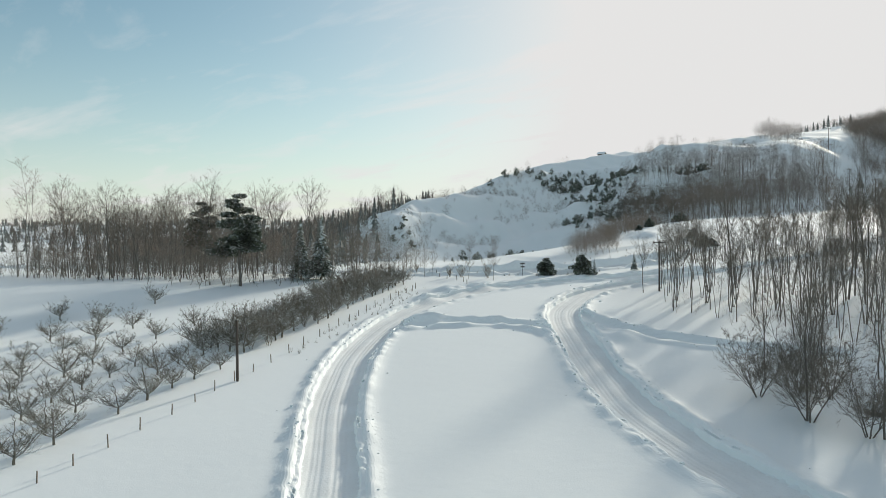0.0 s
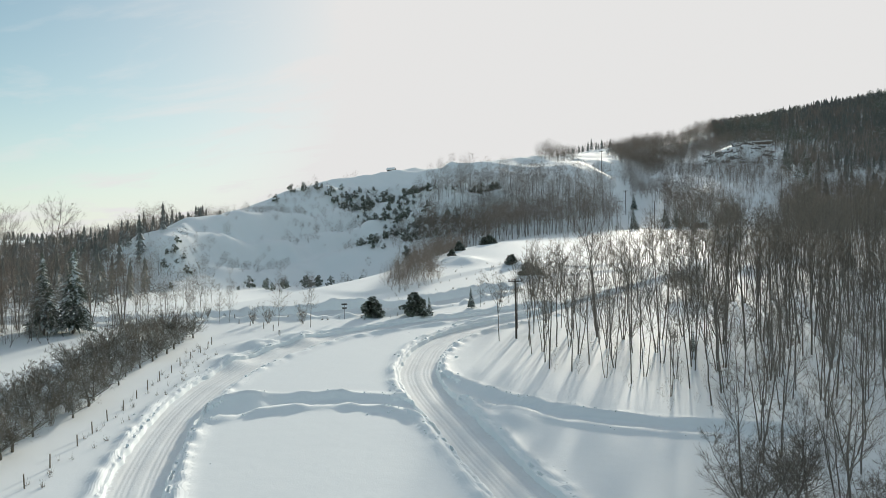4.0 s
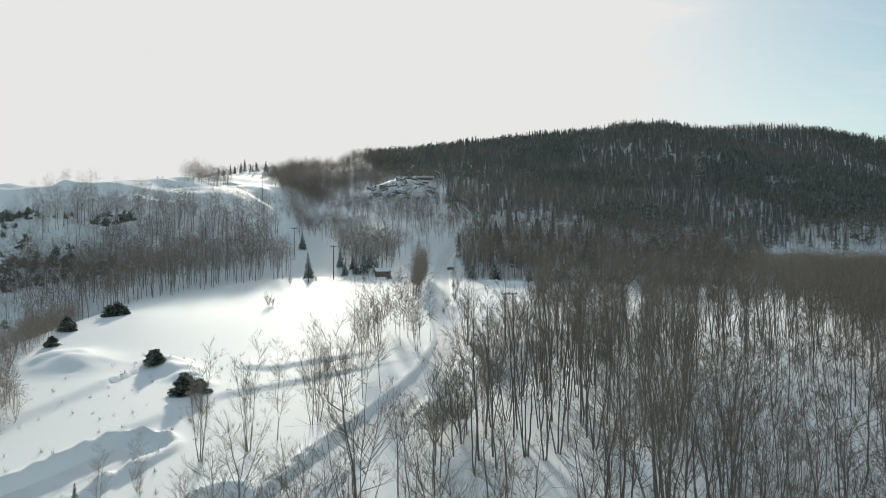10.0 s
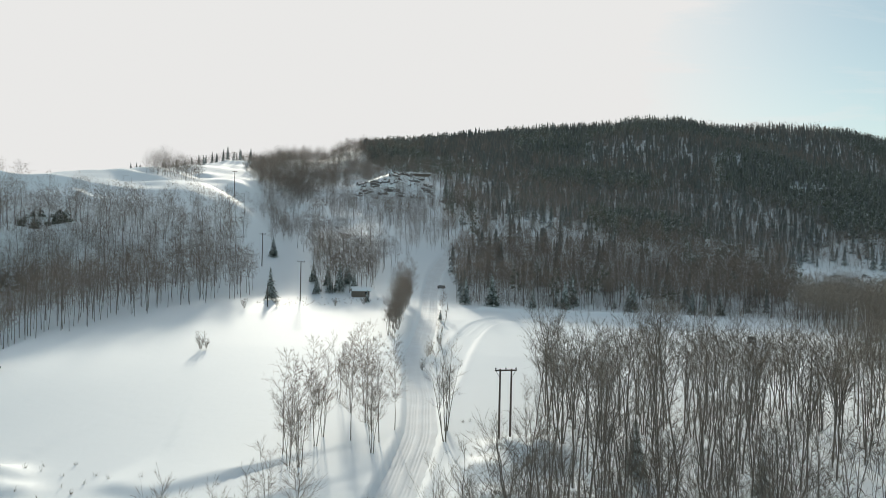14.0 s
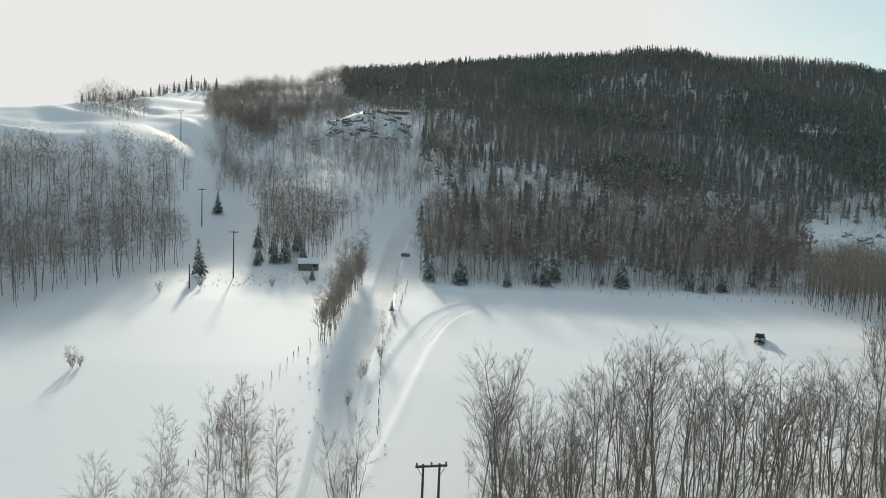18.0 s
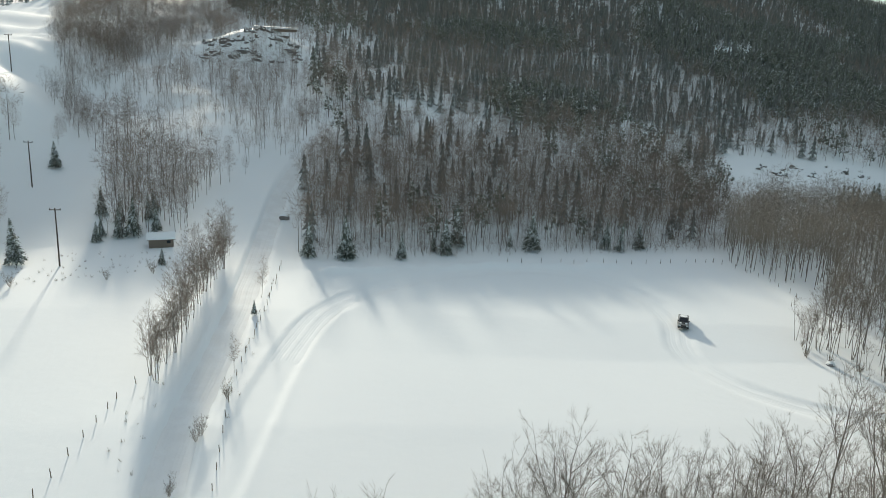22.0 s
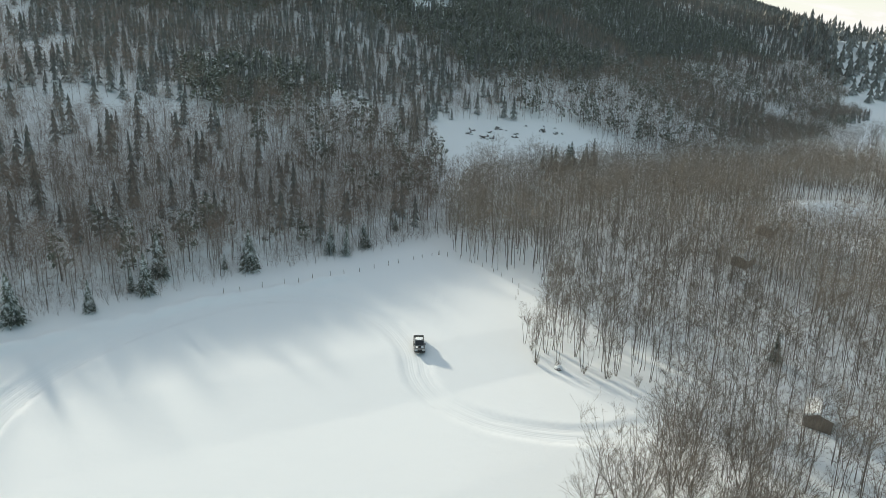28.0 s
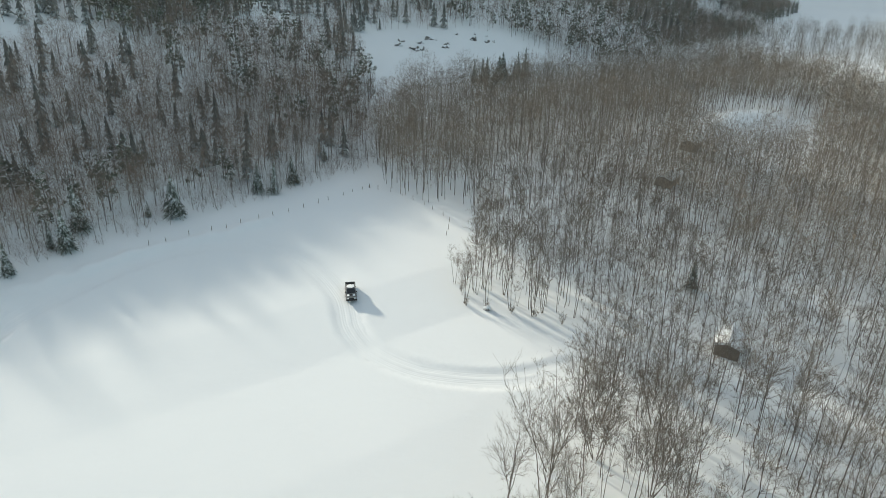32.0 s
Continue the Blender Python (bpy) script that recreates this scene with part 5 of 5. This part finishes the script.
build_double_pole(17.6, 134.4, 8, 9.4)
build_double_pole(96, 120, 8, 9.4)


def build_fence(line, gap, high, label, seed):
    rng = np.random.default_rng(seed)
    fence = thing("fence", label, "fence")
    pts = smooth_line(line, gap)
    zs = surface(pts[:, 0], pts[:, 1])
    post = mesh_of("post", *Shape().tube([(0, 0, -0.3), (0, 0, high * 0.6), (0, 0, high), (0, 0, high + 0.03)], [0.055, 0.05, 0.047, 0.01], 7).done(), M_WOOD)
    for (x, y), z in zip(pts, zs):
        ob = part("post", post, None, fence)
        ob.matrix_basis = pose(x + rng.normal(0, 0.08), y + rng.normal(0, 0.08), float(z), rng.normal(0, 3), rng.normal(0, 3), 0) @ Matrix.Diagonal((1, 1, rng.uniform(0.75, 1.1), 1))
    return fence


build_fence([(-13.6, -41), (-15.2, -36.8), (-17.6, -31), (-20.6, -24.6), (-23.6, -18.6), (-26.4, -12.8), (-29.6, -6), (-33.2, 1), (-38.6, 12), (-43.6, 23), (-48, 33)], 2.7, 0.95, "line of weathered grey fence posts along the orchard", 1)
build_fence([(12.4, 160), (12.2, 175), (12.3, 188), (12.8, 196), (13.9, 205), (14.9, 214), (16.2, 230), (16.8, 238)], 2.9, 1.0, "line of thin fence posts between lane and field", 2)
build_fence([(-7.5, 150), (-4, 168), (-0.6, 186), (1.8, 192), (2.6, 199)], 2.9, 1.0, "line of thin fence posts beside the birch thicket", 3)
build_fence([(64, 246.6), (76, 247.2), (86.5, 248), (104.6, 251.6), (112, 253.6), (117, 254.4)], 3.1, 1.05, "fence posts along the far edge of the field", 4)
build_fence([(117, 254.4), (121.5, 247), (123.5, 238), (122.8, 231), (118, 226)], 2.6, 1.05, "fence posts along the wood at the field's corner", 5)
build_fence([(-62, 51), (-54, 45.5), (-46, 43), (-42, 39)], 2.4, 0.8, "thin stakes beside the ploughed road", 6)


def build_hut(name, label, x, y, turn, length, width, wall, pitch, mat, sink=0.2, snow=0.35, door=True):
    hut = thing(name, label, "hut", at=stand(x, y, turn, sink))
    l, w, top = length / 2, width / 2, wall + pitch
    for y0, y1 in ((-w, -w + 0.12), (w - 0.12, w)):
        part("wall", Shape().box(-l, y0, 0, l, y1, wall), mat, hut)
    for x0, x1 in ((-l, -l + 0.12), (l - 0.12, l)):
        part("gable", hull(Shape(), [(-w + 0.12, 0), (w - 0.12, 0), (w - 0.12, wall), (0, top), (-w + 0.12, wall)], x0, x1).swap(), mat, hut)
    for s in (-1, 1):
        roof, cover = Shape(), Shape()
        e = 0.35
        a, c = np.array([s * (w + e), wall - e * pitch / w]), np.array([0, top])
        for shp, lift, thick in ((roof, 0.0, 0.1), (cover, 0.1, snow)):
            v = [(xx, yy, zz + d) for d in (lift, lift + thick) for xx in (-l - e, l + e) for yy, zz in (a, c)]
            shp.add(v, [(0, 1, 3), (0, 3, 2), (4, 7, 5), (4, 6, 7), (0, 4, 5), (0, 5, 1), (2, 3, 7), (2, 7, 6), (0, 2, 6), (0, 6, 4), (1, 5, 7), (1, 7, 3)])
        part("roof", roof, M_WOOD, hut)
        part("roof_snow", cover, M_SNOW, hut, "thick snow on the roof")
    if door:
        part("door", Shape().box(-0.45, -w - 0.04, 0, 0.45, -w, min(2.0, wall - 0.1)), M_WOOD, hut)
        part("window", Shape().box(l * 0.45, -w - 0.03, 1.0, l * 0.45 + 0.7, -w, 1.6), M_GLASS, hut, "small dark window")
    return hut


def swapped(self):
    """The same shape with x and y exchanged."""
    self.v = [v[:, [1, 0, 2]] for v in self.v]
    self.t = [t[:, ::-1] for t in self.t]
    return self


Shape.swap = swapped
build_hut("shed", "small grey wooden shed with a snowy roof at the wood's edge", -7.0, 249.4, 12, 4.6, 3.0, 1.9, 0.7, M_WOOD)
build_hut("farmhouse", "lone dark red house on the snowy brow of the hill", -222, 262, 40, 6.5, 5.5, 3.2, 2.2, M_REDWOOD)
build_hut("cabin", "dark brown boarded cabin among bare trees", 219, 237, 20, 8.5, 4.5, 2.4, 0.9, M_WOOD)
build_hut("cabin", "low dark brown cabin among bare trees", 189, 223, 15, 6.5, 4.0, 2.2, 0.8, M_WOOD)
build_hut("cabin", "small brown cabin with a snowy roof in the wood", 135.4, 169.5, 25, 6.0, 4.0, 2.3, 0.7, M_WOOD)
build_hut("lookout_shelter", "low snow-roofed shelter on top of the crag", 9, 424, 4, 17, 6, 0.7, 0.3, M_WOOD, door=False, snow=0.7)
build_hut("hilltop_hut", "small dark hut on the snowy hilltop", -157, 284, 10, 3.6, 2.6, 1.6, 0.8, M_POLE, door=False, snow=0.2)


def build_sign(x, y):
    sign = thing("road_sign", "thin post with two small dark sign boards", "sign", at=stand(x, y, 30))
    part("post", Shape().tube([(0, 0, -0.2), (0, 0, 2.4)], [0.035, 0.035], 7), M_IRON, sign)
    part("board", Shape().box(-0.42, -0.03, 2.05, 0.42, 0.0, 2.3), M_POLE, sign)
    part("board", Shape().box(-0.36, -0.03, 1.5, 0.36, 0.0, 1.72), M_POLE, sign)


build_sign(-41.4, 54.2)


def build_stone(name, label, x, y, size, seed, cap=True):
    stone = thing(name, label, "rock", at=stand(x, y, seed * 40))
    part("stone", lump(Shape(), (0, 0, size[2] * 0.35), size, seed, 0.22), M_ROCK, stone)
    if cap:
        part("snow_cap", lump(Shape(), (0, 0, size[2] * 0.85), (size[0] * 0.85, size[1] * 0.85, size[2] * 0.55), seed + 1, 0.12), M_SNOW, stone, "snow on top")
    return stone


build_stone("boulder", "snow-capped boulder at the edge of the field", 107, 199.6, (0.7, 0.6, 0.6), 7)
build_stone("boulder", "snow-capped boulder under the bare trees", 25, 8, (1.2, 0.9, 0.7), 8)
build_stone("boulder", "snow-capped boulder beside the lane", 16.6, 268, (1.3, 1.0, 0.9), 9)

# dark rock showing through the snow of the crag and the far cliffs
for name, label, cx, cy, wide, tall, count, seed in (("crag", "rocky crag with snow lying on its ledges", 0, 410, 27, 9, 70, 71), ("cliff", "small dark cliff on the wooded mountain side", 262, 486, 24, 6, 18, 72),
                                                    ("rock_wall", "dark rock face above the clearing", 214, 352, 36, 4, 16, 73), ("rock_ledge", "dark rock ledge above the snowy glade", 146, 372, 16, 3, 8, 74)):
    rng = np.random.default_rng(seed)
    crag = thing(name, label, "rock", at=pose(0, 0, 0))
    for k in range(count):
        x, y = cx + rng.uniform(-wide, wide) * 0.7, cy + rng.uniform(-tall, tall) * 1.1
        s = rng.uniform(0.5, 1.7) if name != "crag" else rng.uniform(0.5, 1.5)
        part("stone", lump(Shape(), (x, y, float(ground(x, y)) - s * 0.1), (s * rng.uniform(0.8, 1.8), s * 0.9, s * 0.9), seed * 50 + k, 0.45), M_ROCK, crag)

# ragged banks that the plough left along the tracks
def build_bank(line, half, depth, high, side, seed):
    line = smooth_line(line[(line[:, 1] < 90) & (line[:, 1] > -48)], 0.22)
    way = np.gradient(line, axis=0)
    way /= np.linalg.norm(way, axis=1)[:, None]
    across = np.stack([-way[:, 1], way[:, 0]], 1) * side
    offs = np.array([-0.5, -0.28, -0.14, -0.02, 0.1, 0.25, 0.42, 0.6, 0.8, 1.05, 1.35, 1.7])
    rise = np.array([0, 0.05, 0.45, 0.85, 1.0, 0.95, 0.82, 0.66, 0.5, 0.3, 0.12, 0])
    edge = 0.15 * swell(line[:, 0], line[:, 1], 0.9, seed)[:, None] + 0.14 * swell(line[:, 0], line[:, 1], 3.7, seed + 1)[:, None]
    x = line[:, 0][:, None] + across[:, 0][:, None] * (half + offs + edge)
    y = line[:, 1][:, None] + across[:, 1][:, None] * (half + offs + edge)
    lump = 0.3 + 0.2 * swell(x, y, 0.4, seed + 2) + 0.25 * swell(x, y, 3.1, seed + 3)
    base = ground(x, y) + heaps(x, y)
    z = base - depth * (rise < 0.3) * (offs < 0) + rise * high * np.clip(lump, 0.08, 1.2) * (offs >= -0.2) + np.where(offs < -0.2, 0.03, 0)
    z = np.maximum(z, surface(x, y) + 0.02 * (rise > 0) - 0.05 * (rise == 0))
    room = np.min([np.abs(along(c[0], x.ravel(), y.ravel())[0]) - c[1] for c in CURVES[:4]], 0).reshape(x.shape)
    z = np.where((room < 0) & (offs > 0), surface(x, y) - 0.2, z)
    n = len(offs)
    i = (np.arange(len(line) - 1)[:, None] * n + np.arange(n - 1)[None]).ravel()
    quads = np.stack([i, i + 1, i + n + 1, i + n], 1)
    me = mesh_of("snow_bank", np.stack([x.ravel(), y.ravel(), z.ravel()], 1), quads if side > 0 else quads[:, ::-1], M_SNOW)
    tagged(new("snow_bank", me), "ragged bank of ploughed snow beside a track", "snow bank", kind="structure")


for k, (line, half, depth, high) in enumerate(CURVES[:2]):
    build_bank(line, half, depth, high, 1, 300 + k * 20)
    build_bank(line, half, depth, high, -1, 310 + k * 20)

# loose clods beside the ploughed edges
rng = np.random.default_rng(91)
clod = [lump(Shape(), (0, 0, 0), (1, 0.85, 0.7), 80 + k, 0.3).done() for k in range(4)]
spots = []
for line, half, _, high in CURVES[:4]:
    fine = smooth_line(line[(line[:, 1] < 80) & (line[:, 1] > -45)], 0.3)
    way = np.gradient(fine, axis=0)
    way /= np.linalg.norm(way, axis=1)[:, None]
    for s in (-1, 1):
        o = s * (half + 0.35 + rng.exponential(0.5, len(fine)))[:, None]
        spots.append(fine + np.stack([-way[:, 1], way[:, 0]], 1) * o)
spots = np.concatenate(spots)
room = np.min([np.abs(along(c[0], spots[:, 0], spots[:, 1])[0]) - c[1] for c in CURVES[:4]], 0)
spots = spots[(room > 0.1) & (swell(spots[:, 0], spots[:, 1], 3.0, 98) + rng.normal(0, 0.4, len(spots)) > 0.35)]
heights = surface(spots[:, 0], spots[:, 1])
clods = Shape()
for (x, y), z in zip(spots, heights):
    k, r = rng.integers(4), 0.03 + rng.exponential(0.035)
    clods.add(clod[k][0] * r + np.array([x, y, z + r * 0.3]), clod[k][1])
tagged(part("snow_clods", clods, M_SNOW), "lumps of snow thrown up along the ploughed tracks", "snow", kind="stuff")

# dead weeds and tufts that stick out of the snow
tufts = Shape()
for region, gap, seed in (([(-58, 44), (-30, 58), (-16, 84), (-6, 110), (-14, 122), (-40, 128), (-48, 100), (-44, 74)], 2.6, 92), ([(-50, 32), (-42, 18), (-34, 2), (-30, -8), (-28, -6), (-33, 6), (-40, 22), (-46, 34)], 1.2, 93),
                          ([(-3, 150), (2, 190), (6, 190), (4, 150)], 1.9, 94), ([(12, 150), (12.5, 200), (15, 230), (16.5, 230), (14, 195), (13.5, 150)], 1.6, 95), ([(-30, 224), (-8, 230), (0, 244), (-20, 246), (-34, 236)], 1.7, 96),
                          ([(10, 110), (22, 122), (25, 146), (12, 144)], 2.4, 97)):
    q = off_roads(scatter(region, gap, seed), 0.4)
    r2 = np.random.default_rng(seed)
    q = q[r2.uniform(size=len(q)) < 0.5]
    z = surface(q[:, 0], q[:, 1])
    for (x, y), h in zip(q, z):
        n = int(r2.integers(6, 22))
        foot = np.stack([x + r2.normal(0, 0.09, n), y + r2.normal(0, 0.09, n), np.full(n, h - 0.04)], 1)
        tip = foot + np.stack([r2.normal(0, 0.16, n), r2.normal(0, 0.16, n), r2.uniform(0.15, 0.75, n)], 1)
        tufts.blades(foot, tip, r2.uniform(0.015, 0.035, n), r2)
tagged(part("weed_tufts", tufts, M_SHRUB), "dry brown weeds sticking out of the snow", "weeds", kind="stuff")
